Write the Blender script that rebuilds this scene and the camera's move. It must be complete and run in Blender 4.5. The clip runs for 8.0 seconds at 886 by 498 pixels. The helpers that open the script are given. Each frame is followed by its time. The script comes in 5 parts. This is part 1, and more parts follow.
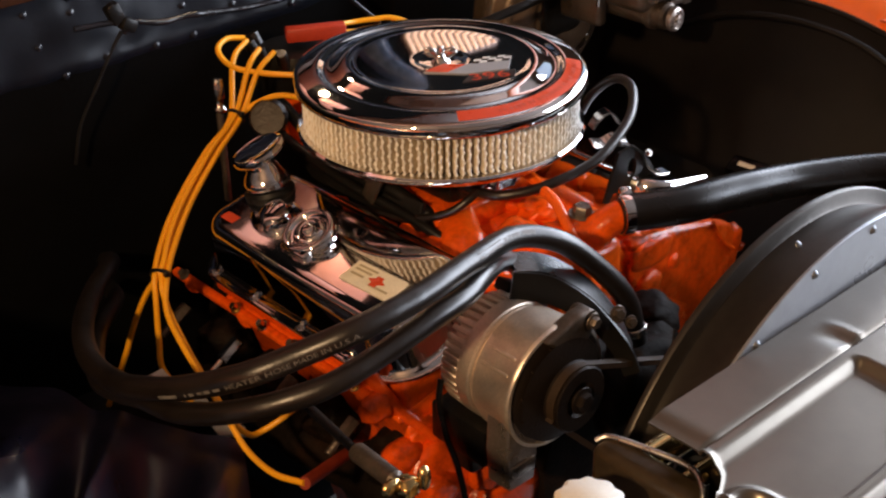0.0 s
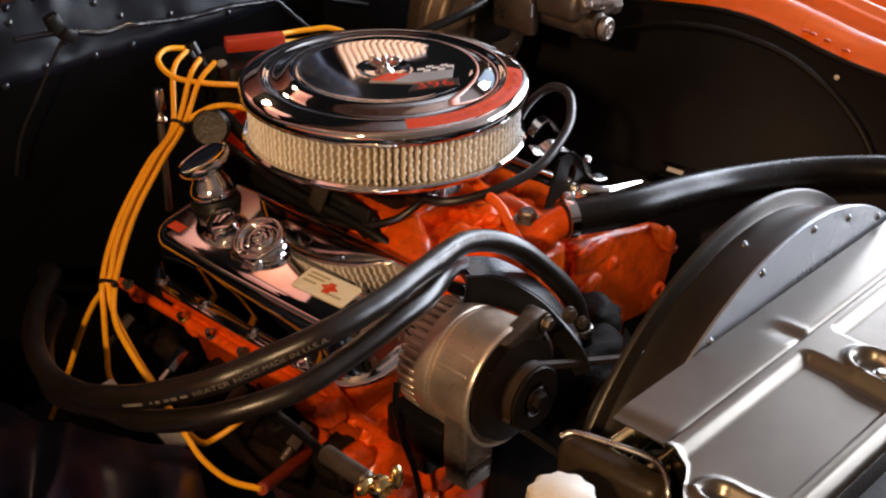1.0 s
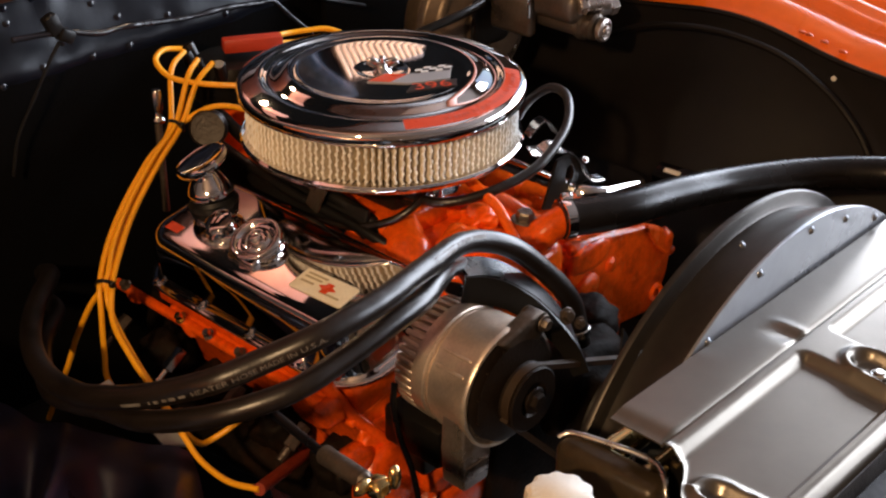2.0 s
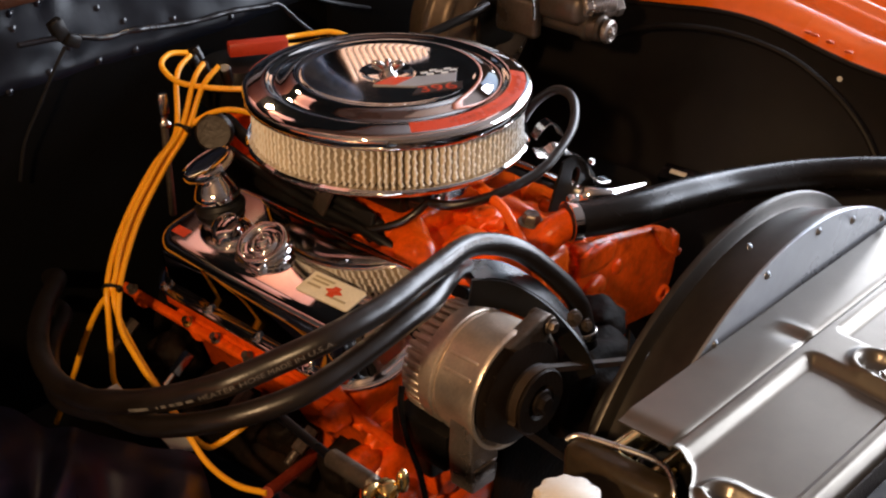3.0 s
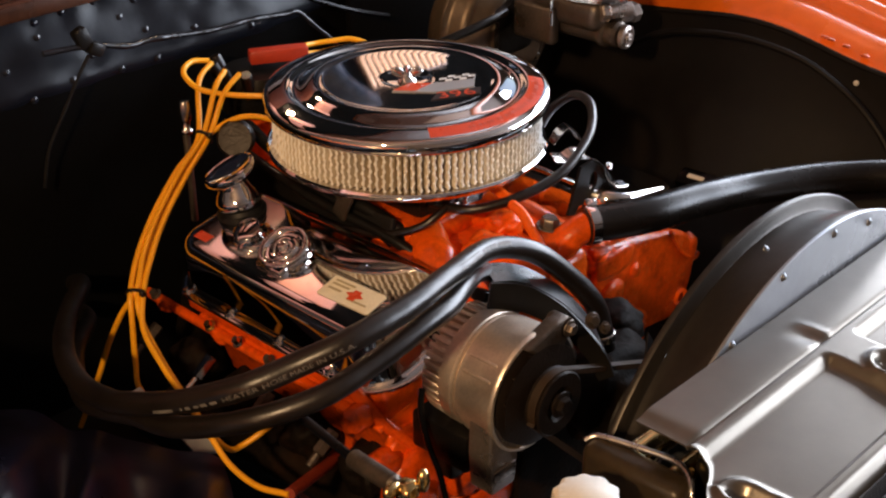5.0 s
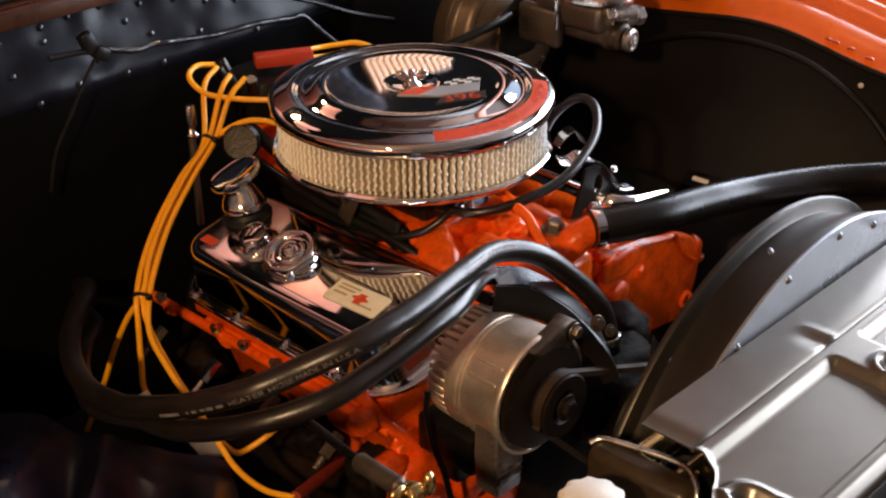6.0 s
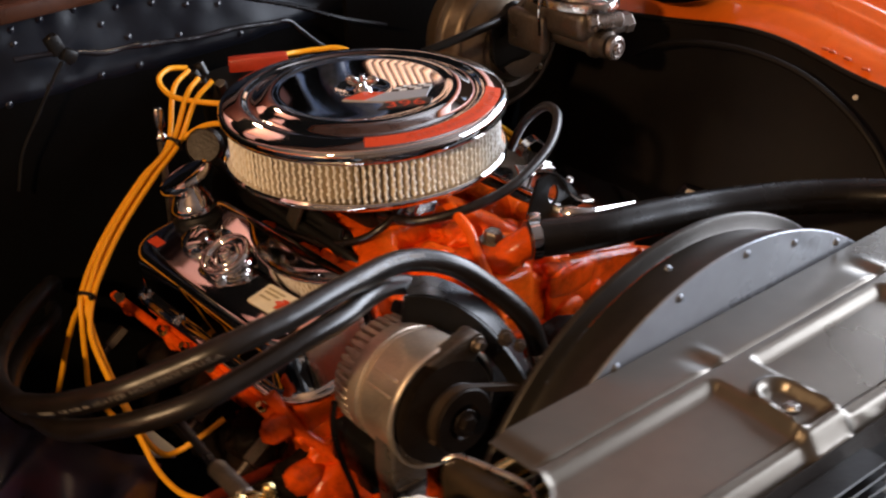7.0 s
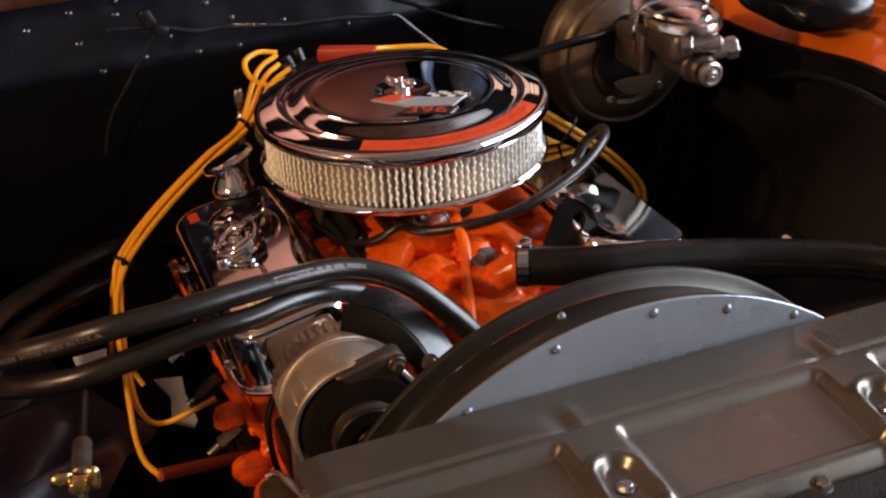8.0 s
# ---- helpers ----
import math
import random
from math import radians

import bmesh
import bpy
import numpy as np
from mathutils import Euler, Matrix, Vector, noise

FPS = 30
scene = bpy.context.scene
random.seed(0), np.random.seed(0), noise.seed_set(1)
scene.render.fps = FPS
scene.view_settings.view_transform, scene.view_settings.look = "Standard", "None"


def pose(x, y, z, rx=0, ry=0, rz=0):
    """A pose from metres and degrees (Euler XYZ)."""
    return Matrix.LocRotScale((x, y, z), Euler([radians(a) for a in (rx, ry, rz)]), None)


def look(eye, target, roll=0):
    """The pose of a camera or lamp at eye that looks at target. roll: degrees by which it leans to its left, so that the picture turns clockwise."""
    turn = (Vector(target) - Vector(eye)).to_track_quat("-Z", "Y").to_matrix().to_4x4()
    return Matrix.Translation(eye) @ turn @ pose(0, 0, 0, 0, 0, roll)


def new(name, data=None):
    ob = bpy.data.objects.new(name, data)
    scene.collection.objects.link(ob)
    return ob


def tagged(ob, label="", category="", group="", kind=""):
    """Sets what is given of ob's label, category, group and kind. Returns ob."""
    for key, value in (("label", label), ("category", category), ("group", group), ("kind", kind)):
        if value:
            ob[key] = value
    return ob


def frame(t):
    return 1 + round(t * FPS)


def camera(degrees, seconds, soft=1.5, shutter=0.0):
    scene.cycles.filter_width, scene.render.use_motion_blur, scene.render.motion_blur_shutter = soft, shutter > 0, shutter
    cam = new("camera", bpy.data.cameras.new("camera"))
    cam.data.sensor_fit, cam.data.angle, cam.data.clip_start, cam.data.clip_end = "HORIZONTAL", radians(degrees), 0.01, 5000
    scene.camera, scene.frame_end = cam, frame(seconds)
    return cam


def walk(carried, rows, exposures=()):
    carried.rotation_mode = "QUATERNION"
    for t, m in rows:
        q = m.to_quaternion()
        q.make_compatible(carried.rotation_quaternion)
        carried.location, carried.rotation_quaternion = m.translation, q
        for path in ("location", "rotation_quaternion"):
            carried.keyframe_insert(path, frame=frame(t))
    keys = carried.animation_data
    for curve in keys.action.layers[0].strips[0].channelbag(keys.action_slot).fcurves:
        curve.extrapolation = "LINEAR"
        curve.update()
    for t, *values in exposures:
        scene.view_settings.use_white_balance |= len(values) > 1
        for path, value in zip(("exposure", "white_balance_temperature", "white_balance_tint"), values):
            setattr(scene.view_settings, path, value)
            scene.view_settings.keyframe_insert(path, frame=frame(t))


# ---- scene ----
cam = camera(36.6, 8.0, soft=2.2, shutter=0.5)


def cam_pose(x, y, z, az, pitch, roll):
    return pose(x, y, z, 90 + pitch, roll, -az)


walk(cam, [
    (0, cam_pose(-1.0416, -1.1396, 1.5573, 42.836, -29.223, 0.748)),
    (0.5, cam_pose(-1.0948, -1.1205, 1.5636, 45.648, -28.867, -0.743)),
    (1, cam_pose(-1.1009, -1.1170, 1.5643, 47.009, -28.745, -0.627)),
    (1.5, cam_pose(-1.1027, -1.1172, 1.5636, 47.126, -28.669, -0.790)),
    (3, cam_pose(-1.1028, -1.1153, 1.5656, 47.052, -28.640, -0.366)),
    (3.5, cam_pose(-1.1087, -1.1195, 1.5667, 46.847, -28.488, -0.154)),
    (4, cam_pose(-1.1134, -1.1210, 1.5684, 46.501, -28.362, 0.032)),
    (4.5, cam_pose(-1.1143, -1.1237, 1.5692, 46.498, -28.347, 0.116)),
    (6, cam_pose(-1.1168, -1.1272, 1.5719, 46.312, -28.212, 0.394)),
    (6.5, cam_pose(-1.0874, -1.1488, 1.5686, 45.857, -27.988, 0.994)),
    (7, cam_pose(-0.9112, -1.2860, 1.5538, 39.780, -27.711, 2.116)),
    (7.5, cam_pose(-0.6940, -1.4515, 1.5640, 29.704, -27.738, 2.273)),
    (8, cam_pose(-0.5019, -1.4692, 1.5399, 21.830, -27.415, 2.790)),
])

# ---- light ----
world = bpy.data.worlds.new("world")
scene.world = world
world.use_nodes = True
wn = world.node_tree.nodes
sky = wn.new("ShaderNodeTexSky")
sky.sky_type, sky.sun_disc = "NISHITA", False
sky.sun_elevation, sky.sun_rotation = radians(38), radians(100)
wn["Background"].inputs["Strength"].default_value = 0.12
world.node_tree.links.new(sky.outputs[0], wn["Background"].inputs["Color"])

sun_data = bpy.data.lights.new("sun", "SUN")
sun_data.energy, sun_data.angle, sun_data.color = 2.0, radians(0.6), (1.0, 0.95, 0.88)
sun = new("sun", sun_data)
sun.matrix_world = look((6, -1, 5), (2.5, -0.5, 0))

# daylight in the wide open door beside the car
for name, at, to, wide, high, power in (("side_daylight", (3.35, -1.485, 1.49), (0, -1.485, 1.39), 4.93, 2.86, 540),):
    area = bpy.data.lights.new(name, "AREA")
    area.shape, area.size, area.size_y = "RECTANGLE", wide, high
    area.energy, area.color = power, (0.80, 0.865, 1.0)
    lamp = new(name, area)
    lamp.matrix_world = look(at, to)

# warm bulb under the ceiling
bulb_data = bpy.data.lights.new("bulb_light", "POINT")
bulb_data.energy, bulb_data.color, bulb_data.shadow_soft_size = 182, (1.0, 0.64, 0.34), 0.07
bulb_light = new("bulb_light", bulb_data)
bulb_light.location = (-2.35, -1.20, 2.20)

# small lamp under the open hood
lamp_data = bpy.data.lights.new("hood_lamp_light", "POINT")
lamp_data.energy, lamp_data.color, lamp_data.shadow_soft_size = 0.55, (1.0, 0.70, 0.44), 0.012
hood_lamp = new("hood_lamp_light", lamp_data)
hood_lamp.location = pose(0, 0.52, 1.07, -53, 0, 0) @ Vector((-0.012, -0.190, -0.070))

scene.view_settings.exposure = 0.11


# ---- materials ----
def material(name, color, rough=0.5, metal=0.0, var=0.25, scale=12.0, bump=0.0, bump_scale=200.0, coat=0.0,
             stain=None, stain_scale=6.0, stain_amt=0.5, rough_var=0.12, spec=0.5, per_object=0.0):
    m = bpy.data.materials.new(name)
    m.use_nodes = True
    nt = m.node_tree
    n, l = nt.nodes, nt.links
    b = n["Principled BSDF"]
    b.inputs["Metallic"].default_value = metal
    b.inputs["Coat Weight"].default_value = coat
    b.inputs["Coat Roughness"].default_value = 0.06
    b.inputs["Specular IOR Level"].default_value = spec
    co = n.new("ShaderNodeTexCoord")
    fine = n.new("ShaderNodeTexNoise")
    fine.inputs["Scale"].default_value, fine.inputs["Detail"].default_value = scale * 9, 6
    wide = n.new("ShaderNodeTexNoise")
    wide.inputs["Scale"].default_value, wide.inputs["Detail"].default_value = scale, 5
    for t in (fine, wide):
        l.new(co.outputs["Object"], t.inputs["Vector"])
    add = n.new("ShaderNodeMath")
    add.operation = "ADD"
    l.new(fine.outputs["Fac"], add.inputs[0])
    l.new(wide.outputs["Fac"], add.inputs[1])
    mr = n.new("ShaderNodeMapRange")
    mr.inputs["From Min"].default_value, mr.inputs["From Max"].default_value = 0.6, 1.4
    mr.inputs["To Min"].default_value, mr.inputs["To Max"].default_value = 1 - var, 1 + var
    l.new(add.outputs[0], mr.inputs["Value"])
    mul = n.new("ShaderNodeMix")
    mul.data_type, mul.blend_type = "RGBA", "MULTIPLY"
    mul.inputs["Factor"].default_value = 1.0
    mul.inputs[6].default_value = (*color, 1)
    l.new(mr.outputs[0], mul.inputs[7])
    out = mul.outputs[2]
    if stain:
        sn = n.new("ShaderNodeTexNoise")
        sn.inputs["Scale"].default_value, sn.inputs["Detail"].default_value = stain_scale, 8
        sn.inputs["Roughness"].default_value = 0.65
        l.new(co.outputs["Object"], sn.inputs["Vector"])
        sr = n.new("ShaderNodeMapRange")
        sr.inputs["From Min"].default_value, sr.inputs["From Max"].default_value = 0.5, 0.72
        sr.inputs["To Max"].default_value = stain_amt
        l.new(sn.outputs["Fac"], sr.inputs["Value"])
        mx = n.new("ShaderNodeMix")
        mx.data_type = "RGBA"
        l.new(sr.outputs[0], mx.inputs["Factor"])
        l.new(out, mx.inputs[6])
        mx.inputs[7].default_value = (*stain, 1)
        out = mx.outputs[2]
    l.new(out, b.inputs["Base Color"])
    rr = n.new("ShaderNodeMapRange")
    rr.interpolation_type = "SMOOTHSTEP"
    rr.inputs["From Min"].default_value, rr.inputs["From Max"].default_value = 0.2, 0.8
    rr.inputs["To Min"].default_value, rr.inputs["To Max"].default_value = max(0.02, rough - rough_var), min(1, rough + rough_var)
    l.new(wide.outputs["Fac"], rr.inputs["Value"])
    l.new(rr.outputs[0], b.inputs["Roughness"])
    if bump:
        bn = n.new("ShaderNodeTexNoise")
        bn.inputs["Scale"].default_value, bn.inputs["Detail"].default_value = bump_scale, 4
        l.new(co.outputs["Object"], bn.inputs["Vector"])
        bp = n.new("ShaderNodeBump")
        bp.inputs["Strength"].default_value, bp.inputs["Distance"].default_value = bump, 0.002
        l.new(bn.outputs["Fac"], bp.inputs["Height"])
        l.new(bp.outputs[0], b.inputs["Normal"])
    return m


CHROME = material("chrome", (0.78, 0.76, 0.75), 0.05, 1.0, 0.03, 8, rough_var=0.03)
CHROME_WORN = material("worn_chrome", (0.62, 0.58, 0.54), 0.16, 1.0, 0.15, 20, 0.15, 300, rough_var=0.08)
ENGINE = material("engine_orange_paint", (0.84, 0.10, 0.005), 0.20, 0.0, 0.25, 14, 0.40, 110, rough_var=0.08,
                  stain=(0.07, 0.011, 0.004), stain_scale=16, stain_amt=0.7, spec=0.34)
# Grease stains plus a darker base for shade low on the engine front.
ENGINE_GREASY_SHADED = material("greasy_shaded_engine_paint", (0.70, 0.075, 0.004), 0.26, 0.0, 0.3, 16, 0.45, 120, rough_var=0.1, stain=(0.018, 0.006, 0.003), stain_scale=19, stain_amt=1.0, spec=0.3)
ENGINE_CLEAN = material("clean_engine_orange_paint", (0.86, 0.115, 0.006), 0.24, 0.0, 0.15, 14, 0.2, 110, spec=0.4)
BODY = material("orange_body_paint", (0.92, 0.165, 0.012), 0.28, 0.0, 0.1, 5, 0.03, 400, coat=0.35, spec=0.4)
SEALER = material("orange_sealer_paint", (0.66, 0.11, 0.02), 0.4, 0.0, 0.14, 24, 0.35, 160)
HOOD_RED = material("hood_underside_paint", (0.76, 0.36, 0.28), 0.35, 0.0, 0.15, 5, 0.1, 200)
BLACK = material("black_satin_paint", (0.006, 0.0055, 0.005), 0.38, 0.0, 0.3, 9, 0.12, 150, stain=(0.014, 0.010, 0.007), stain_scale=7, spec=0.22)
BLACK_GLOSS = material("black_gloss_paint", (0.0035, 0.0033, 0.0042), 0.28, 0.0, 0.2, 7, 0.05, 60, spec=0.25)
FIREWALL = material("dark_slate_firewall_paint", (0.0058, 0.0070, 0.0115), 0.34, 0.0, 0.35, 7, 0.25, 40, stain=(0.0075, 0.0080, 0.0125), stain_scale=9, spec=0.17)
UNDERCOAT = material("black_undercoating", (0.0060, 0.0044, 0.0034), 0.55, 0.0, 0.3, 6, 0.12, 90, stain=(0.008, 0.005, 0.003), stain_scale=4, spec=0.2)
RUBBER = material("black_rubber", (0.0100, 0.0070, 0.0052), 0.33, 0.0, 0.3, 25, 0.10, 320, rough_var=0.05, spec=0.55)
RUBBER_HOSE = material("rad_hose_rubber", (0.006, 0.0045, 0.0035), 0.27, 0.0, 0.3, 18, 0.05, 240, rough_var=0.05, spec=0.4)
YELLOW = material("yellow_silicone", (0.92, 0.41, 0.012), 0.38, 0.0, 0.14, 30, 0.06, 300)
BOOT = material("orange_red_boot_rubber", (0.24, 0.028, 0.009), 0.5, 0.0, 0.25, 25, 0.1, 200)
GREY = material("grey_metallic_paint", (0.178, 0.158, 0.132), 0.30, 0.80, 0.09, 5, 0.04, 420, rough_var=0.04)
SHROUD = material("grey_shroud_paint", (0.27, 0.295, 0.335), 0.36, 0.45, 0.08, 8, 0.08, 420)
ALU = material("cast_aluminium", (0.76, 0.65, 0.54), 0.42, 0.85, 0.16, 30, 0.18, 320)
# Near-black copy of the aluminium with shade put into the colour.
ALU_DARK = material("shaded_aluminium", (0.017, 0.0115, 0.008), 0.42, 0.3, 0.3, 22, 0.3, 260, spec=0.3)
GRIMY = material("grimy_cast_iron", (0.13, 0.105, 0.085), 0.36, 0.75, 0.3, 30, 0.25, 260, stain=(0.05, 0.035, 0.025), stain_scale=20)
GRIMY_BRIGHT = material("worn_machined_iron", (0.34, 0.29, 0.26), 0.32, 0.8, 0.25, 30, 0.2, 260)
STEEL = material("zinc_plated_steel", (0.55, 0.53, 0.50), 0.28, 1.0, 0.15, 40)
BRASS = material("brass", (0.72, 0.52, 0.22), 0.25, 1.0, 0.15, 40)
BRONZE = material("gold_cadmium_plating", (0.115, 0.082, 0.055), 0.42, 0.6, 0.3, 12, 0.12, 160, stain=(0.10, 0.075, 0.05), stain_scale=14)
LOOM = material("glossy_taped_loom", (0.010, 0.0105, 0.014), 0.18, 0.0, 0.3, 40, 0.4, 90, spec=0.5)
RIVET = material("worn_painted_rivet", (0.16, 0.17, 0.19), 0.3, 0.6, 0.2, 40)
FOLD = material("dark_purple_vinyl", (0.017, 0.018, 0.038), 0.36, 0.0, 0.25, 6, 0.1, 60, spec=0.6)
PADBLUE = material("glossy_blue_black_padding", (0.060, 0.080, 0.125), 0.3, 0.0, 0.7, 9, 0.3, 20, spec=0.5)
# Darker copy of the hood red, shade put into the colour.
HOOD_DARK = material("hood_red_with_shade", (0.095, 0.025, 0.015), 0.4, 0.0, 0.2, 7, 0.1, 150)
PAD = material("black_felt_and_shade", (0.003, 0.0028, 0.0028), 0.95, 0.0, 0.3, 30, 0.3, 150, spec=0.03)
# The shroud's grey paint again, darkened to hold the ring's shade.
LIP = material("shaded_shroud_paint", (0.052, 0.047, 0.042), 0.36, 0.75, 0.15, 10, 0.08, 300)
GLOW = material("warm_lamp_glass", (1.0, 0.8, 0.5), 0.3)
glow_node = GLOW.node_tree.nodes["Principled BSDF"]
glow_node.inputs["Emission Color"].default_value, glow_node.inputs["Emission Strength"].default_value = (1.0, 0.72, 0.42, 1), 38
# Hood ribs made to glow so their stripes show in the chrome lid.
RIB_GLOW = material("added_rib_glow", (0.92, 0.60, 0.43), 0.35)
rib_node = RIB_GLOW.node_tree.nodes["Principled BSDF"]
rib_node.inputs["Emission Color"].default_value, rib_node.inputs["Emission Strength"].default_value = (1.0, 0.60, 0.38, 1), 0.75
HOOD_BROWN = material("dusty_brown_primer", (0.20, 0.105, 0.06), 0.5, 0.0, 0.2, 5, 0.1, 200)
# Dark brown holds the shade that the open hood throws on the cowl.
COWL_LIP = material("shaded_brown_paint", (0.045, 0.017, 0.009), 0.3, 0.0, 0.4, 9, 0.2, 120, stain=(0.012, 0.008, 0.006), stain_scale=12, spec=0.5)
PAD_RIVET = material("slate_painted_rivet", (0.014, 0.016, 0.024), 0.25, 0.0, 0.2, 40)
TANK = material("grimy_brass_tank_paint", (0.040, 0.028, 0.015), 0.36, 0.2, 0.35, 14, 0.15, 140, stain=(0.014, 0.010, 0.007), stain_scale=11, spec=0.4)
BELT = material("dusty_belt_rubber", (0.034, 0.021, 0.012), 0.6, 0.0, 0.3, 30, 0.2, 200, spec=0.3)
BRACKET = material("satin_black_bracket_paint", (0.010, 0.010, 0.011), 0.28, 0.0, 0.25, 14, 0.12, 180, spec=0.6)
# Rusty iron of the exhaust; also the shade colour of deep engine parts.
IRON = material("rusty_iron_and_shade", (0.007, 0.0045, 0.003), 0.6, 0.0, 0.4, 18, 0.7, 140, stain=(0.035, 0.014, 0.006), stain_scale=12, spec=0.12)
PAPER = material("pleated_filter_paper", (0.74, 0.66, 0.53), 0.8, 0.0, 0.15, 30, 0.2, 300)
MESH_WIRE = material("filter_screen_wire", (0.90, 0.88, 0.83), 0.5, 0.0, 0.12, 60)
RED_DECAL = material("red_decal", (0.62, 0.065, 0.02), 0.3, 0.0, 0.08, 20)
DARK_RED = material("dark_red_print", (0.50, 0.06, 0.022), 0.3, 0.0, 0.1, 40)
GREY_DECAL = material("grey_decal", (0.30, 0.30, 0.31), 0.35, 0.0, 0.05, 20)
WHITE_DECAL = material("white_decal", (0.75, 0.73, 0.70), 0.35, 0.0, 0.05, 20)
BLACK_DECAL = material("black_decal", (0.02, 0.016, 0.016), 0.3, 0.0, 0.1, 20)
STICKER = material("aged_cream_sticker", (0.82, 0.73, 0.52), 0.4, 0.0, 0.1, 40, stain=(0.5, 0.38, 0.2), stain_scale=30, stain_amt=0.3)
OLIVE = material("olive_print", (0.42, 0.34, 0.18), 0.5, 0.0, 0.1, 40)
PRINT = material("white_hose_print", (0.14, 0.13, 0.12), 0.6, 0.0, 0.55, 150)
WHITE = material("white_plastic", (0.72, 0.68, 0.60), 0.42, 0.0, 0.06, 30, 0.05, 200)
BOTTLE = material("yellowed_translucent_bottle", (0.36, 0.30, 0.20), 0.45, 0.0, 0.12, 14)
PALE = material("lit_floor_colour", (0.66, 0.70, 0.70), 0.45, 0.1, 0.1, 20)
TIE = material("black_nylon", (0.006, 0.006, 0.006), 0.4, 0.0, 0.2, 50, spec=0.3)
COIL_RED = material("red_ignition_cap", (0.40, 0.035, 0.012), 0.4, 0.0, 0.15, 20)
CONCRETE = material("concrete_floor", (0.19, 0.18, 0.17), 0.7, 0.0, 0.2, 1.2, 0.3, 60, stain=(0.22, 0.2, 0.18), stain_scale=1.5)
PLASTER = material("warm_plaster", (0.10, 0.075, 0.062), 0.85, 0.0, 0.1, 1.5, 0.2, 40)
CEIL = material("ceiling_board", (0.10, 0.078, 0.068), 0.85, 0.0, 0.08, 1.5, 0.2, 40)


# ---- building tools ----
def part(name, bm, mat, parent=None, label="", smooth=True, sharp=38):
    me = bpy.data.meshes.new(name)
    bmesh.ops.recalc_face_normals(bm, faces=bm.faces[:])
    bm.to_mesh(me)
    bm.free()
    for m in (mat if isinstance(mat, (list, tuple)) else (mat,)):
        me.materials.append(m)
    if smooth:
        me.polygons.foreach_set("use_smooth", [True] * len(me.polygons))
        me.set_sharp_from_angle(angle=radians(sharp))
    ob = new(name, me)
    if parent is not None:
        ob.parent = parent
    if label:
        tagged(ob, label)
    return ob


def thing(name, loc, label, category, group="", kind=""):
    ob = new(name)
    ob.location = loc
    ob.empty_display_size = 0.02
    bpy.context.view_layer.update()
    return tagged(ob, label, category, group, kind)


def sub(name, bm, mat, parent, label="", sharp=38):
    """A part whose bmesh is in world coordinates, under a thing that stands anywhere."""
    ob = part(name, bm, mat, None, label, True, sharp)
    ob.parent = parent
    bpy.context.view_layer.update()
    ob.matrix_parent_inverse = parent.matrix_world.inverted()
    return ob


def join(*bms):
    out = bmesh.new()
    for b in bms:
        me = bpy.data.meshes.new("tmp")
        b.to_mesh(me)
        b.free()
        out.from_mesh(me)
        bpy.data.meshes.remove(me)
    return out


def moved(bm, m):
    bmesh.ops.transform(bm, matrix=m, verts=bm.verts[:])
    return bm


def box(x0, x1, y0, y1, z0, z1, bevel=0.0, seg=2):
    bm = bmesh.new()
    bmesh.ops.create_cube(bm, size=1)
    moved(bm, Matrix.Translation(((x0 + x1) / 2, (y0 + y1) / 2, (z0 + z1) / 2)) @ Matrix.Diagonal((x1 - x0, y1 - y0, z1 - z0, 1)))
    if bevel:
        bmesh.ops.bevel(bm, geom=bm.edges[:], offset=bevel, segments=seg, profile=0.5, affect="EDGES")
    return bm


def lathe(profile, seg=48, m=None, a0=0.0, a1=2 * math.pi, wobble=None):
    """Turns a list of (r, z) round the z axis."""
    bm = bmesh.new()
    full = abs(a1 - a0 - 2 * math.pi) < 1e-6
    count = seg if full else seg + 1
    rings = []
    for r, z in profile:
        if r < 1e-6:
            rings.append([bm.verts.new((0, 0, z))] * count)
            continue
        ring = []
        for i in range(count):
            a = a0 + (a1 - a0) * i / seg
            k = wobble(a, r, z) if wobble else r
            ring.append(bm.verts.new((k * math.cos(a), k * math.sin(a), z)))
        rings.append(ring)
    for p, q in zip(rings[:-1], rings[1:]):
        for i in range(seg):
            j = (i + 1) % count
            vs = []
            for v in (p[i], p[j], q[j], q[i]):
                if v not in vs:
                    vs.append(v)
            if len(vs) > 2:
                bm.faces.new(vs)
    return moved(bm, m) if m is not None else bm


def along(a, b, roll=0):
    """The pose that turns z from a to b."""
    a, b = Vector(a), Vector(b)
    return Matrix.Translation(a) @ (b - a).to_track_quat("Z", "Y").to_matrix().to_4x4() @ Matrix.Rotation(roll, 4, "Z")


def rod(a, b, r, seg=20, bevel=0.001, r2=None):
    length = (Vector(b) - Vector(a)).length
    r2 = r if r2 is None else r2
    return lathe([(0, 0), (r - bevel, 0), (r, bevel), (r2, length - bevel), (r2 - bevel, length), (0, length)], seg, along(a, b))


def hexbolt(a, d, r=0.007, h=0.006, washer=True):
    """A bolt head at a that points along d, with its washer."""
    d = Vector(d).normalized()
    m = along(a, Vector(a) + d)
    b = lathe([(0, h), (r * 0.82, h), (r, h * 0.8), (r, 0), (0, 0)], 6, m)
    if washer:
        b = join(b, lathe([(0, 0.0012), (r * 1.35, 0.0012), (r * 1.45, 0), (0, -0.001)], 16, m))
    return b


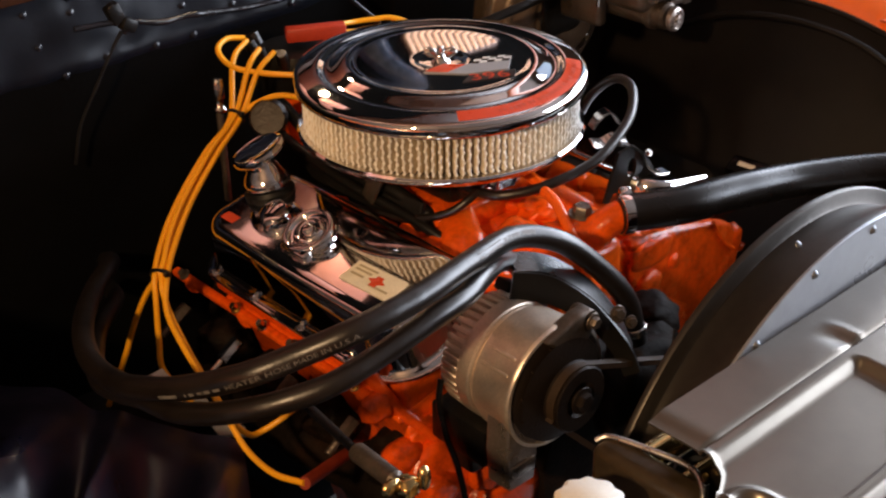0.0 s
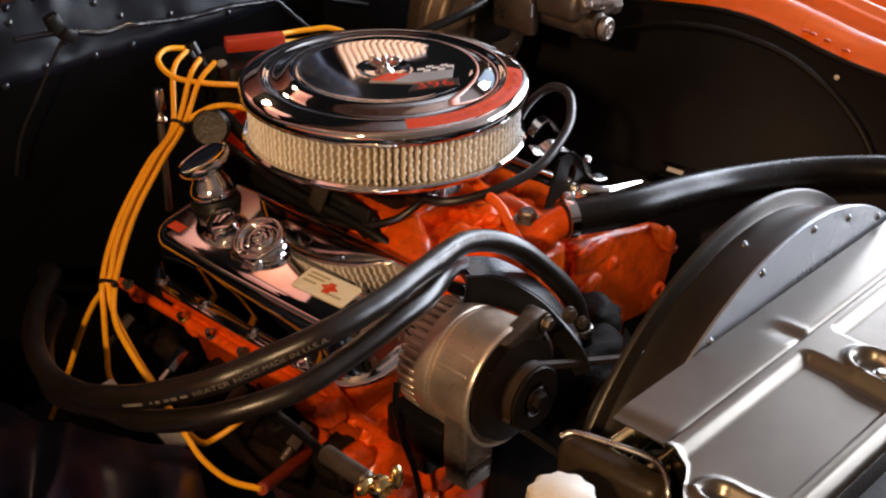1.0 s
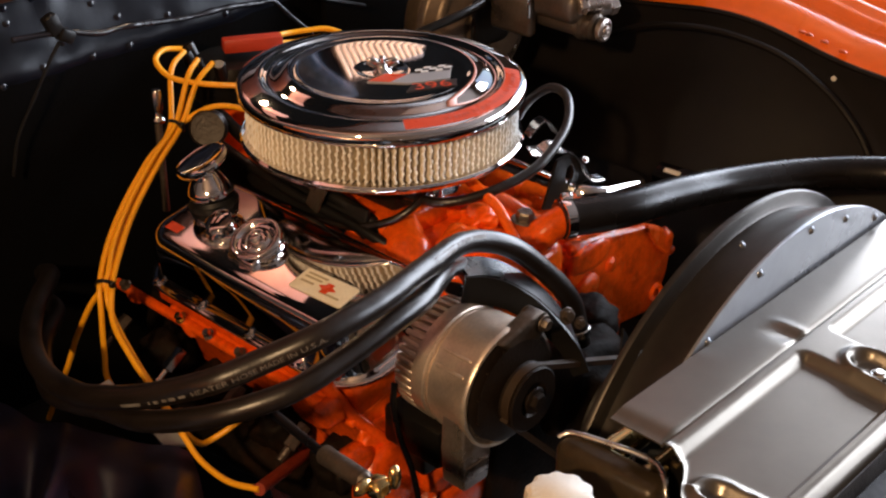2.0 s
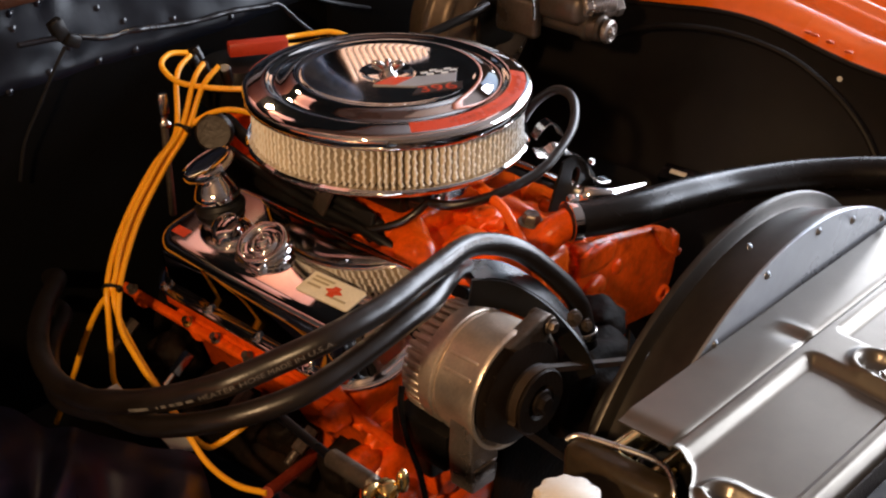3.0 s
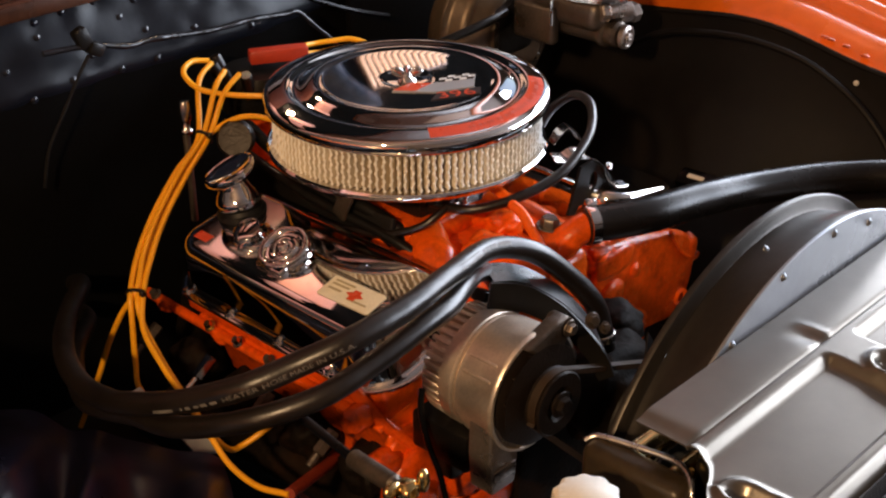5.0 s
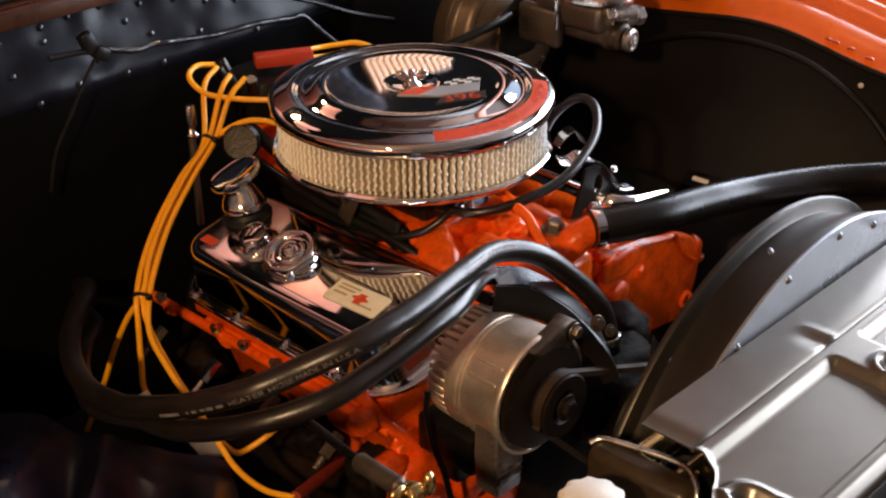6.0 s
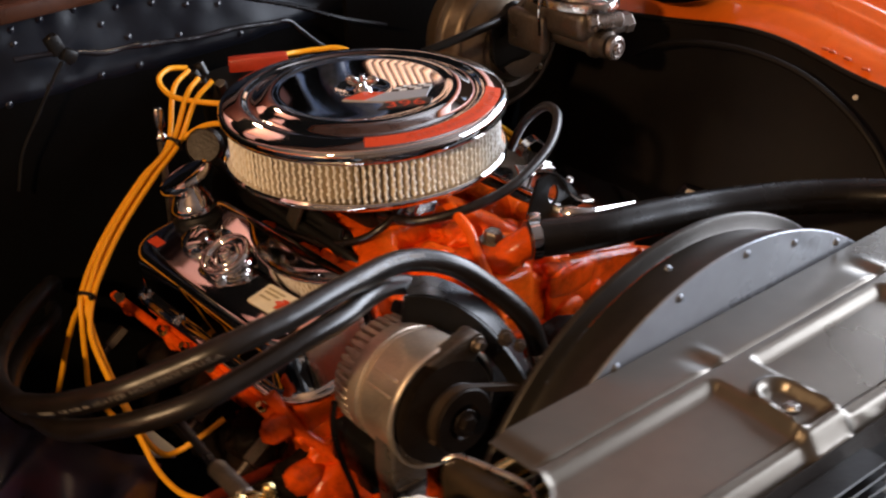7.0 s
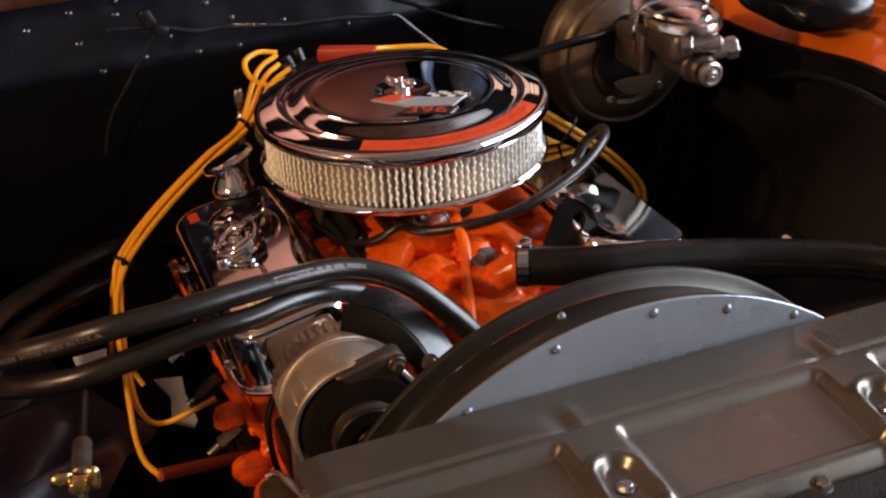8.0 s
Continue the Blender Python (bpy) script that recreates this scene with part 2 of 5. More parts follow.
def spline(points, step=0.006):
    """Catmull-Rom points and even spacing."""
    p = [Vector(q) for q in points]
    p = [2 * p[0] - p[1]] + p + [2 * p[-1] - p[-2]]
    dense = []
    for i in range(1, len(p) - 2):
        for k in range(24):
            t = k / 24
            dense.append(0.5 * (2 * p[i] + (p[i + 1] - p[i - 1]) * t + (2 * p[i - 1] - 5 * p[i] + 4 * p[i + 1] - p[i + 2]) * t * t
                                + (3 * p[i] - p[i - 1] - 3 * p[i + 1] + p[i + 2]) * t ** 3))
    dense.append(p[-2])
    out, acc = [dense[0]], 0.0
    for a, b in zip(dense[:-1], dense[1:]):
        acc += (b - a).length
        if acc >= step:
            out.append(b)
            acc = 0.0
    if (out[-1] - dense[-1]).length > step * 0.3:
        out.append(dense[-1])
    return out


def frames_of(path):
    """Tangent, side and up along a path."""
    out, side = [], None
    for i, p in enumerate(path):
        t = (path[min(i + 1, len(path) - 1)] - path[max(i - 1, 0)]).normalized()
        if side is None:
            side = t.cross(Vector((0, 0, 1)))
            if side.length < 0.1:
                side = t.cross(Vector((0, 1, 0)))
        side = (side - t * side.dot(t)).normalized()
        out.append((p, t, side, side.cross(t).normalized()))
    return out


def tube(points, r, seg=16, step=0.006, hollow=0.0, flat=1.0, rough=0.0):
    path = spline(points, step)
    bm = bmesh.new()
    rings = []
    n = len(path)
    for i, (p, t, s, u) in enumerate(frames_of(path)):
        k = r * (1 + rough * noise.noise(p * 60))
        rings.append([bm.verts.new(p + s * k * math.cos(a) + u * k * flat * math.sin(a)) for a in (2 * math.pi * j / seg for j in range(seg))])
    for a, b in zip(rings[:-1], rings[1:]):
        for j in range(seg):
            bm.faces.new((a[j], a[(j + 1) % seg], b[(j + 1) % seg], b[j]))
    bm.faces.new(rings[0])
    bm.faces.new(rings[-1])
    return bm


def ribbon(points, widths, across, thick=0.003):
    path = spline(points, 0.006)
    bm = bmesh.new()
    n = len(path)
    rows = []
    for i, p in enumerate(path):
        t = (path[min(i + 1, n - 1)] - path[max(i - 1, 0)]).normalized()
        a = Vector(across)
        a = (a - t * a.dot(t)).normalized()
        nrm = t.cross(a).normalized()
        w = widths[0] + (widths[1] - widths[0]) * i / (n - 1)
        rows.append([bm.verts.new(p + a * s * w + nrm * k * thick / 2) for s, k in ((-0.5, -1), (0.5, -1), (0.5, 1), (-0.5, 1))])
    for a, b in zip(rows[:-1], rows[1:]):
        for j in range(4):
            bm.faces.new((a[j], a[(j + 1) % 4], b[(j + 1) % 4], b[j]))
    bm.faces.new(rows[0])
    bm.faces.new(rows[-1])
    return bm


def prism(outline, y0, y1, bevel=0.0, seg=2):
    """A closed outline of (x, z), from y0 to y1."""
    bm = bmesh.new()
    f = bm.faces.new([bm.verts.new((x, y0, z)) for x, z in outline])
    ext = bmesh.ops.extrude_face_region(bm, geom=[f])
    bmesh.ops.translate(bm, vec=(0, y1 - y0, 0), verts=[v for v in ext["geom"] if isinstance(v, bmesh.types.BMVert)])
    if bevel:
        bmesh.ops.bevel(bm, geom=bm.edges[:], offset=bevel, segments=seg, profile=0.5, affect="EDGES")
    return bm


def plate(outline, z0, z1, bevel=0.0, seg=2):
    """A closed outline of (x, y), from z0 to z1."""
    bm = bmesh.new()
    f = bm.faces.new([bm.verts.new((x, y, z0)) for x, y in outline])
    ext = bmesh.ops.extrude_face_region(bm, geom=[f])
    bmesh.ops.translate(bm, vec=(0, 0, z1 - z0), verts=[v for v in ext["geom"] if isinstance(v, bmesh.types.BMVert)])
    if bevel:
        bmesh.ops.bevel(bm, geom=bm.edges[:], offset=bevel, segments=seg, profile=0.5, affect="EDGES")
    return bm


def sheet(fn, nu, nv, thick=0.002):
    """A surface fn(u, v) with thickness."""
    bm = bmesh.new()
    g = [[bm.verts.new(fn(i / nu, j / nv)) for j in range(nv + 1)] for i in range(nu + 1)]
    for i in range(nu):
        for j in range(nv):
            bm.faces.new((g[i][j], g[i + 1][j], g[i + 1][j + 1], g[i][j + 1]))
    bmesh.ops.recalc_face_normals(bm, faces=bm.faces[:])
    bmesh.ops.solidify(bm, geom=bm.faces[:], thickness=thick)
    return bm


def lump(center, size, amp=0.25, freq=3.0, sub_div=4, seed=0.0, m=None):
    """A rough cast boss."""
    bm = bmesh.new()
    bmesh.ops.create_icosphere(bm, subdivisions=sub_div, radius=1)
    for v in bm.verts:
        d = v.co.normalized()
        e = [math.copysign(abs(c) ** 0.8, c) for c in d]
        k = 1 + amp * noise.noise(d * freq + Vector((seed, seed * 1.7, 3.1)))
        v.co = Vector(e) * k
    moved(bm, Matrix.Diagonal((*size, 1)))
    if m is not None:
        moved(bm, m)
    return moved(bm, Matrix.Translation(center))


def lettering(text, size, name="lettering"):
    """Text of the built-in font as a bmesh in the xy plane."""
    cu = bpy.data.curves.new(name, "FONT")
    cu.body, cu.size, cu.resolution_u = text, size, 3
    cu.align_x, cu.align_y = "LEFT", "CENTER"
    ob = bpy.data.objects.new(name, cu)
    scene.collection.objects.link(ob)
    bpy.context.view_layer.update()
    me = ob.evaluated_get(bpy.context.evaluated_depsgraph_get()).to_mesh()
    bm = bmesh.new()
    bm.from_mesh(me)
    ob.evaluated_get(bpy.context.evaluated_depsgraph_get()).to_mesh_clear()
    bpy.data.objects.remove(ob)
    bpy.data.curves.remove(cu)
    return bm


def smoothstep(a, b, x):
    t = min(1.0, max(0.0, (x - a) / (b - a)))
    return t * t * (3 - 2 * t)


# ---- the garage round the car ----
def structure(name, bm, mat, label):
    return tagged(part(name, bm, mat), label, name.split("_")[0], kind="structure")


structure("floor", box(-4.0, 7.0, -7.5, 5.5, -0.1, 0.0), CONCRETE, "worn grey concrete garage floor")
structure("ceiling", box(-4.0, 3.6, -4.15, 5.5, 3.25, 3.4), CEIL, "plain pale boarded garage ceiling")
structure("wall_west", box(-4.15, -4.0, -4.15, 5.5, 0.0, 3.25), PLASTER, "plain warm plastered garage wall")
structure("wall_north", box(-4.0, 3.6, 5.5, 5.65, 0.0, 3.25), PLASTER, "plain warm plastered garage wall")
structure("wall_south", box(-4.0, 3.6, -4.15, -4.0, 0.0, 3.25), PLASTER, "plain warm plastered garage wall")
structure("wall_east", join(box(3.45, 3.6, 1.65, 5.5, 0.0, 3.25), box(3.45, 3.6, -4.0, 1.65, 2.95, 3.25)),
          PLASTER, "plastered garage wall with a wide open doorway")

# ---- car body round the engine bay ----
ZE = [(0.60, 0.86), (0.36, 0.872), (0.14, 0.88), (0.0, 0.897), (-0.1, 0.914), (-0.2, 0.908), (-0.28, 0.886), (-0.36, 0.878), (-0.6, 0.868), (-1.0, 0.85)]


def edge_z(y):
    for (a, za), (b, zb) in zip(ZE[:-1], ZE[1:]):
        if y >= b:
            t = (a - y) / (a - b)
            return za + (zb - za) * max(0, min(1, t))
    return ZE[-1][1]


def edge_zs(y):
    return sum(edge_z(y + d) for d in (-0.05, -0.025, 0, 0.025, 0.05)) / 5


def fender_surface(side):
    def fn(u, v):
        y = 0.6 - 1.5 * u
        z0 = edge_zs(y)
        if v < 0.12:
            x, z = 0.620 + 0.008 * v / 0.12, z0 + 0.002 * v / 0.12
        else:
            w = (v - 0.12) / 0.88
            x = 0.628 + 0.30 * w
            z = z0 + 0.002 + 0.10 * w ** 0.8 - 0.05 * smoothstep(0.6, 1, w) - 0.006 * math.exp(-((w - 0.2) / 0.035) ** 2) - 0.005 * math.exp(-((w - 0.42) / 0.03) ** 2) + 0.0022 * math.sin(w * 75) * smoothstep(0.15, 0.3, w)
            z += 0.004 * math.exp(-((w - 0.06) / 0.02) ** 2) * sum(math.exp(-((y - q) / 0.006) ** 2) for q in (-0.21, -0.245, -0.262, -0.30))
        z += 0.0012 * noise.noise(Vector((x * 9, y * 9, 0)))
        return (side * (x if side > 0 else x + 0.15), y, z)
    return fn


def liner_surface(side):
    x0 = 0.624 if side > 0 else 0.76

    def fn(u, v):
        y = 0.36 - 1.3 * u
        z0 = edge_zs(y) - 0.004
        arch = math.exp(-((y + 0.12) / 0.30) ** 2)
        x = x0 - (0.02 + 0.10 * arch) * smoothstep(0, 0.5, v) - 0.22 * v ** 2
        z = z0 - 0.80 * v + 0.02 * arch * v
        if side < 0:
            x += 0.02 * math.sin(y * 17 + 1) * v
        k = 0.004 * noise.noise(Vector((x * 6, y * 6, z * 6)))
        return (side * (x + k), y, z + k)
    return fn


fender = thing("fender", (0.7, -0.15, 0.88), "glossy orange painted inner edge of a car fender", "fender")
sub("fender_skin", sheet(fender_surface(1), 90, 40), BODY, fender)
sub("edge_sealer", tube([(0.621, 0.58 - 0.05 * k, edge_zs(0.58 - 0.05 * k) - 0.001) for k in range(29)], 0.0045, 8, 0.02), UNDERCOAT, fender, "black seam sealer along the fender edge")
for i, y in enumerate((-0.236, -0.246, -0.270, -0.303)):
    sub("sealer_blob", lump((0.631 + 0.002 * (i % 3), y, edge_zs(y) + 0.0115), (0.0035, 0.006, 0.0022), 0.4, 2.5, 3, i * 2.1), SEALER, fender, "lumpy orange seam sealer")
far_fender = thing("fender", (-0.86, -0.15, 0.88), "glossy orange painted car fender beside the dark inner panel", "fender")
sub("fender_skin", sheet(fender_surface(-1), 90, 40), BODY, far_fender)

liner = thing("inner_fender", (0.55, -0.2, 0.4), "black undercoated inner fender with wheel arch bulge", "inner fender", kind="structure")
sub("liner_panel", sheet(liner_surface(1), 80, 50), UNDERCOAT, liner)
sub("fender_bolt", hexbolt((0.611, -0.305, 0.861), (-0.7, -0.4, 0.5), 0.0028, 0.004), WHITE, liner, "bright steel bolt head")
sub("seam_bead", tube([(0.585, 0.08, 0.835), (0.579, 0.02, 0.866), (0.572, -0.041, 0.887), (0.570, -0.14, 0.900), (0.576, -0.236, 0.888), (0.580, -0.313, 0.852), (0.580, -0.364, 0.812), (0.575, -0.40, 0.77)], 0.005, 8), UNDERCOAT, liner)
left_liner = thing("inner_fender", (-0.62, -0.2, 0.4), "glossy black inner fender panel with soft folds", "inner fender", kind="structure")
sub("liner_panel", sheet(liner_surface(-1), 80, 50), BLACK_GLOSS, left_liner)

firewall = thing("firewall", (0, 0.37, 0.6), "dark slate painted firewall with small rivets", "firewall", kind="structure")


RIVETS = [(-0.276, 1.007), (-0.234, 1.011), (-0.278, 0.989), (-0.117, 0.961), (-0.09, 0.946), (-0.044, 0.949), (-0.122, 1.002), (-0.173, 0.924),
          (-0.114, 0.924), (-0.183, 1.013), (-0.34, 1.0), (-0.40, 0.985), (-0.335, 0.96), (-0.02, 0.985), (0.03, 0.975), (-0.21, 0.95), (-0.25, 0.93),
          (0.05, 0.93), (-0.31, 0.92), (-0.46, 0.99), (0.10, 0.985), (-0.15, 0.985), (-0.07, 0.998)]


def firewall_surface(u, v):
    x, z = -0.80 + 1.6 * u, 0.885 + 0.140 * v
    y = 0.362 + 0.010 * noise.noise(Vector((x * 5, z * 5, 1.3))) + 0.003 * noise.noise(Vector((x * 18, z * 18, 4)))
    y += 0.02 * smoothstep(0.05, 0.22, x) + 0.052 * smoothstep(0.885, 1.04, z) + 0.006 * noise.noise(Vector((x * 9, z * 14, 7.7))) * smoothstep(0.89, 0.94, z) + 0.040 * (1 - smoothstep(0.885, 0.945, z)) ** 2
    y += 0.0016 * sum(math.exp(-(((x - rx) / 0.016) ** 2 + ((z - rz) / 0.016) ** 2)) for rx, rz in RIVETS)
    return (x, y, z)


sub("dash_pad", sheet(firewall_surface, 240, 60), FIREWALL, firewall, "slate painted riveted upper panel")


def lower_firewall(u, v):
    x, z = -0.80 + 1.6 * u, 0.02 + 0.90 * v
    y = 0.372 + 0.012 * noise.noise(Vector((x * 5, z * 5, 1.3))) + 0.008 * smoothstep(0.8, 0.87, z) + 0.02 * smoothstep(0.05, 0.22, x)
    return (x, y, z)


# The fender keeps daylight off here; that shade is put into the black.
sub("firewall_panel", sheet(lower_firewall, 90, 60), PAD, firewall, "lower firewall with the shade in its black colour")
rivet_bm = lathe([(0, 0.0026), (0.002, 0.0022), (0.0038, 0.0010), (0.0052, 0), (0, 0)], 12)
rivet = part("rivet", rivet_bm, PAD_RIVET, None)
rivet.parent = firewall
for i, (x, z) in enumerate(RIVETS):
    ob = rivet if i == 0 else new("rivet", rivet.data)
    ob.parent = firewall
    y = firewall_surface((x + 0.8) / 1.6, (z - 0.885) / 0.140)[1]
    ob.matrix_parent_inverse = firewall.matrix_world.inverted()
    ob.matrix_basis = pose(x, y - 0.0012, z, 90, 0, 0)

cowl = thing("cowl_panel", (0, 0.55, 1.03), "cowl panel with shade in its brown colour and a rolled front lip", "cowl", kind="structure")
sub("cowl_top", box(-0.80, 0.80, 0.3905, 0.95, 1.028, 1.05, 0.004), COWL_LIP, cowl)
# Black strips added to stand for shade on the cowl.
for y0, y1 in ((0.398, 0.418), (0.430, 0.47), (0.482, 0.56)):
    sub("shade_strip", box(-0.79, 0.79, y0, y1, 1.052, 1.060, 0.003), UNDERCOAT, cowl, "added black strip for the shade on the cowl")
sub("cowl_lip", box(-0.80, 0.80, 0.366, 0.3905, 1.0265, 1.050, 0.005), COWL_LIP, cowl, "cowl lip with the shade in its brown colour")

# Added sheet: blacks out the firewall behind the booster.
sub("dark_backing", box(0.235, 0.63, 0.360, 0.372, 0.10, 1.005, 0.004), PAD, firewall, "added black sheet that keeps the firewall dark")

# firewall wiring
harness = thing("wiring_harness", (-0.1, 0.34, 0.96), "glossy black taped wiring harness clipped along the firewall", "wiring harness")
sub("loom", tube([(-0.30, 0.35, 0.985), (-0.233, 0.345, 0.98), (-0.18, 0.343, 0.966), (-0.134, 0.345, 0.964), (-0.041, 0.345, 0.952), (0.03, 0.345, 0.950),
                  (0.091, 0.345, 0.943), (0.118, 0.345, 0.94), (0.144, 0.345, 0.915), (0.187, 0.340, 0.872), (0.22, 0.335, 0.82)], 0.0042, 10, 0.006, rough=0.3), LOOM, harness)
sub("connector", join(moved(box(-0.010, 0.010, -0.010, 0.006, -0.014, 0.014, 0.004, 2), pose(-0.243, 0.350, 0.992, 0, -22, 0)), moved(box(-0.013, 0.009, -0.012, 0.006, -0.009, 0.009, 0.004, 2), pose(-0.226, 0.348, 0.974, 0, 28, 0)),
                      rod((-0.250, 0.345, 1.006), (-0.246, 0.347, 0.998), 0.005)), TIE, harness, "black plastic wiring connector")
sub("branch", tube([(-0.238, 0.345, 0.968), (-0.256, 0.345, 0.945), (-0.285, 0.343, 0.905), (-0.315, 0.343, 0.86), (-0.33, 0.343, 0.81)], 0.0022, 8, 0.006, rough=0.3), TIE, harness)
for pts in ([(0.02, 0.35, 1.0), (0.12, 0.335, 0.965), (0.2, 0.32, 0.93), (0.28, 0.32, 0.90)],):
    ob = thing("cable", pts[0], "thin black cable hanging in front of the firewall", "cable")
    sub("cable_sheath", tube(pts, 0.0035, 8), BLACK_GLOSS, ob)

# open hood above the engine
hood = thing("hood", (0, 0.5, 1.07), "open orange hood with a pressed inner frame", "hood")
HM = pose(0, 0.52, 1.07, -53, 0, 0)


def hood_skin(u, v):
    x, s = -0.74 + 1.48 * u, 1.25 * v
    return HM @ Vector((x, -s, 0.03 - 0.03 * (x / 0.74) ** 2))


sub("hood_skin", sheet(hood_skin, 24, 24, 0.0015), BODY, hood)
for x0, x1, s0, s1 in ((-0.72, -0.62, 0, 1.22), (0.62, 0.72, 0, 1.22), (-0.62, 0.62, 1.14, 1.22)):
    sub("inner_frame", moved(box(x0, x1, -s1, -s0, -0.03, 0.0, 0.008), HM), HOOD_RED, hood)
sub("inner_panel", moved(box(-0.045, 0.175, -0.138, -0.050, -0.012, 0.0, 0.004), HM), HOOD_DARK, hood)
sub("inner_panel", moved(box(-0.100, -0.004, -0.300, -0.205, -0.012, 0.0, 0.004), HM), HOOD_RED, hood)
sub("inner_panel", moved(box(-0.40, -0.125, -0.290, -0.215, -0.012, 0.0, 0.004), HM), HOOD_RED, hood)
sub("inner_panel", moved(box(-0.40, -0.050, -0.125, -0.050, -0.012, 0.0, 0.004), HM), HOOD_RED, hood)
sub("inner_panel", moved(box(-0.618, 0.618, -1.138, -0.86, -0.012, 0.002, 0.004), HM), HOOD_BROWN, hood)
# Unseen panel, added brown to tint what the radiator support reflects.
sub("inner_panel", moved(box(-0.618, 0.618, -0.855, -0.46, -0.012, 0.004, 0.004), HM), COWL_LIP, hood, "unseen brown hood panel added to tint reflections")
sub("insulation_pad", moved(box(-0.618, 0.618, -0.455, 0.0, -0.008, 0.004, 0.003), HM), PAD, hood, "black hood insulation")
sub("inner_fold", sheet(lambda u, v: HM @ Vector((0.195 + 0.130 * u, -0.03 - 0.21 * v, -0.012 - 0.014 * math.sin(u * 9 + 2.5 * math.sin(v * 5)))), 40, 40, 0.002), PADBLUE, hood, "glossy blue-black folded padding")
# Unseen glowing ribs, added for the striped reflection on the air cleaner.
added_ribs = thing("added_ribs", HM @ Vector((0.423, -0.12, -0.01)), "added glowing ribs under the hood for striped reflections in the lid", "lamp")
sub("rib_backing", moved(box(0.330, 0.516, -0.156, -0.072, -0.0135, -0.0105, 0.001), HM), HOOD_DARK, added_ribs, "dark red backing behind the added ribs")
for k in range(13):
    sub("glow_rib", moved(box(0.335 + 0.0142 * k, 0.3425 + 0.0142 * k, -0.152, -0.075, -0.0175, -0.0137, 0.0015), HM), RIB_GLOW, added_ribs, "added warm glowing rib")
sub("hinge", join(lump((0.640, 0.075, 0.955), (0.075, 0.105, 0.034), 0.08, 1.5, 4, 2.0), rod((0.61, 0.00, 0.968), (0.67, 0.00, 0.978), 0.012), rod((0.68, 0.08, 0.90), (0.68, 0.10, 0.965), 0.03)), BLACK_GLOSS, hood, "black painted hinge cover")

sub("lamp_socket", lathe([(0, 0), (0.012, 0), (0.013, 0.010), (0.011, 0.024), (0.008, 0.024), (0.008, 0.01), (0, 0.008)], 20, along(HM @ Vector((-0.012, -0.190, -0.010)), HM @ Vector((-0.012, -0.190, -0.1)))), BLACK, hood, "black lamp socket")
sub("lamp_bulb", lump(HM @ Vector((-0.012, -0.190, -0.038)), (0.0055, 0.0055, 0.007), 0.0, 1, 2), GLOW, hood, "small lit lamp bulb")

# ---- radiator support ----
support = thing("radiator_support", (0, -0.68, 0.86), "grey metallic stamped radiator support panel", "radiator support")
BAYS = [(-0.350, -0.105), (-0.061, 0.146), (0.190, 0.42)]
POCKETS = (-0.334, -0.083, 0.168)


def support_surface(u, v):
    y = -0.6455 - 0.1265 * v
    left = -0.316 - 0.052 * (1 - smoothstep(-0.704, -0.664, y))
    x = left + (0.392 - left) * u
    z = 0.893
    rec = 0.0
    for a, b in BAYS:
        # rounded rectangle, open to the front
        qx, qy = abs(x - (a + b) / 2) - (b - a) / 2 + 0.012, y + 0.6545 + 0.012
        d = math.hypot(max(qx, 0), max(qy, 0)) + min(max(qx, qy), 0) - 0.012
        rec = max(rec, smoothstep(0, 0.013, -d))
    z -= 0.0100 * rec
    z -= 0.0025 * (1 - smoothstep(0.0, 0.025, v)) + 0.010 * (1 - smoothstep(-0.772, -0.66, y)) * 0.6
    z += 0.0014 * math.exp(-((x - left) / 0.004) ** 2)
    # raised horseshoe and pocket in each divider, open to the front
    for c in POCKETS:
        dx, dy = x - c, y + 0.712
        d = math.hypot(dx, dy) if dy > 0 else abs(dx) - 0.12 * -dy
        open_end = smoothstep(-0.758, -0.742, y)
        z += 0.0045 * math.exp(-((d - 0.0205) / 0.0048) ** 2) * open_end
        z -= 0.0065 * (1 - smoothstep(0.010, 0.0175, d)) * open_end
    z += 0.0016 * math.exp(-((y + 0.752) / 0.002) ** 2)
    z -= 0.020 * (1 - smoothstep(-0.772, -0.757, y))
    return (x, y, z)


sub("front_panel", sheet(support_surface, 330, 100, 0.0018), GREY, support)


def rear_surface(u, v):
    x = -0.315 + 0.71 * u
    y = -0.592 - 0.0545 * v
    z = 0.8942
    for c in (-0.083, 0.168):
        z += 0.0022 * math.exp(-((x - c) / 0.006) ** 2) * smoothstep(0.2, 0.7, v) - 0.0035 * math.exp(-((x - c + 0.022 - 0.012 * v) / 0.012) ** 2) * smoothstep(0.25, 0.9, v)
    z -= 0.004 * (1 - smoothstep(0.0, 0.03, u)) + 0.003 * smoothstep(0.94, 1.0, v)
    return (x, y, z)


sub("rear_panel", sheet(rear_surface, 160, 24, 0.0018), GREY, support)
# Front face coloured darker than the panel top to give its shade.
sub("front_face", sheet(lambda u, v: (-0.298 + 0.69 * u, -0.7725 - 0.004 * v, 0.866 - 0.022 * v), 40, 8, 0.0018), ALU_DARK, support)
for c in (-0.083, 0.168):
    sub("panel_bolt", hexbolt((c, -0.724, 0.8835), (0, 0, 1), 0.006, 0.004), STEEL, support)
grille = thing("grille", (0, -0.80, 0.76), "black slatted grille in front of the radiator support", "grille")
for k in range(9):
    z = 0.858 - k * 0.011
    sub("slat", box(-0.60, -0.055, -0.806 - 0.002 * k, -0.780 - 0.002 * k, z - 0.0025, z, 0.001, 1), BLACK, grille)
sub("grille_backing", box(-0.62, -0.05, -0.79, -0.782, 0.62, 0.76), UNDERCOAT, grille)
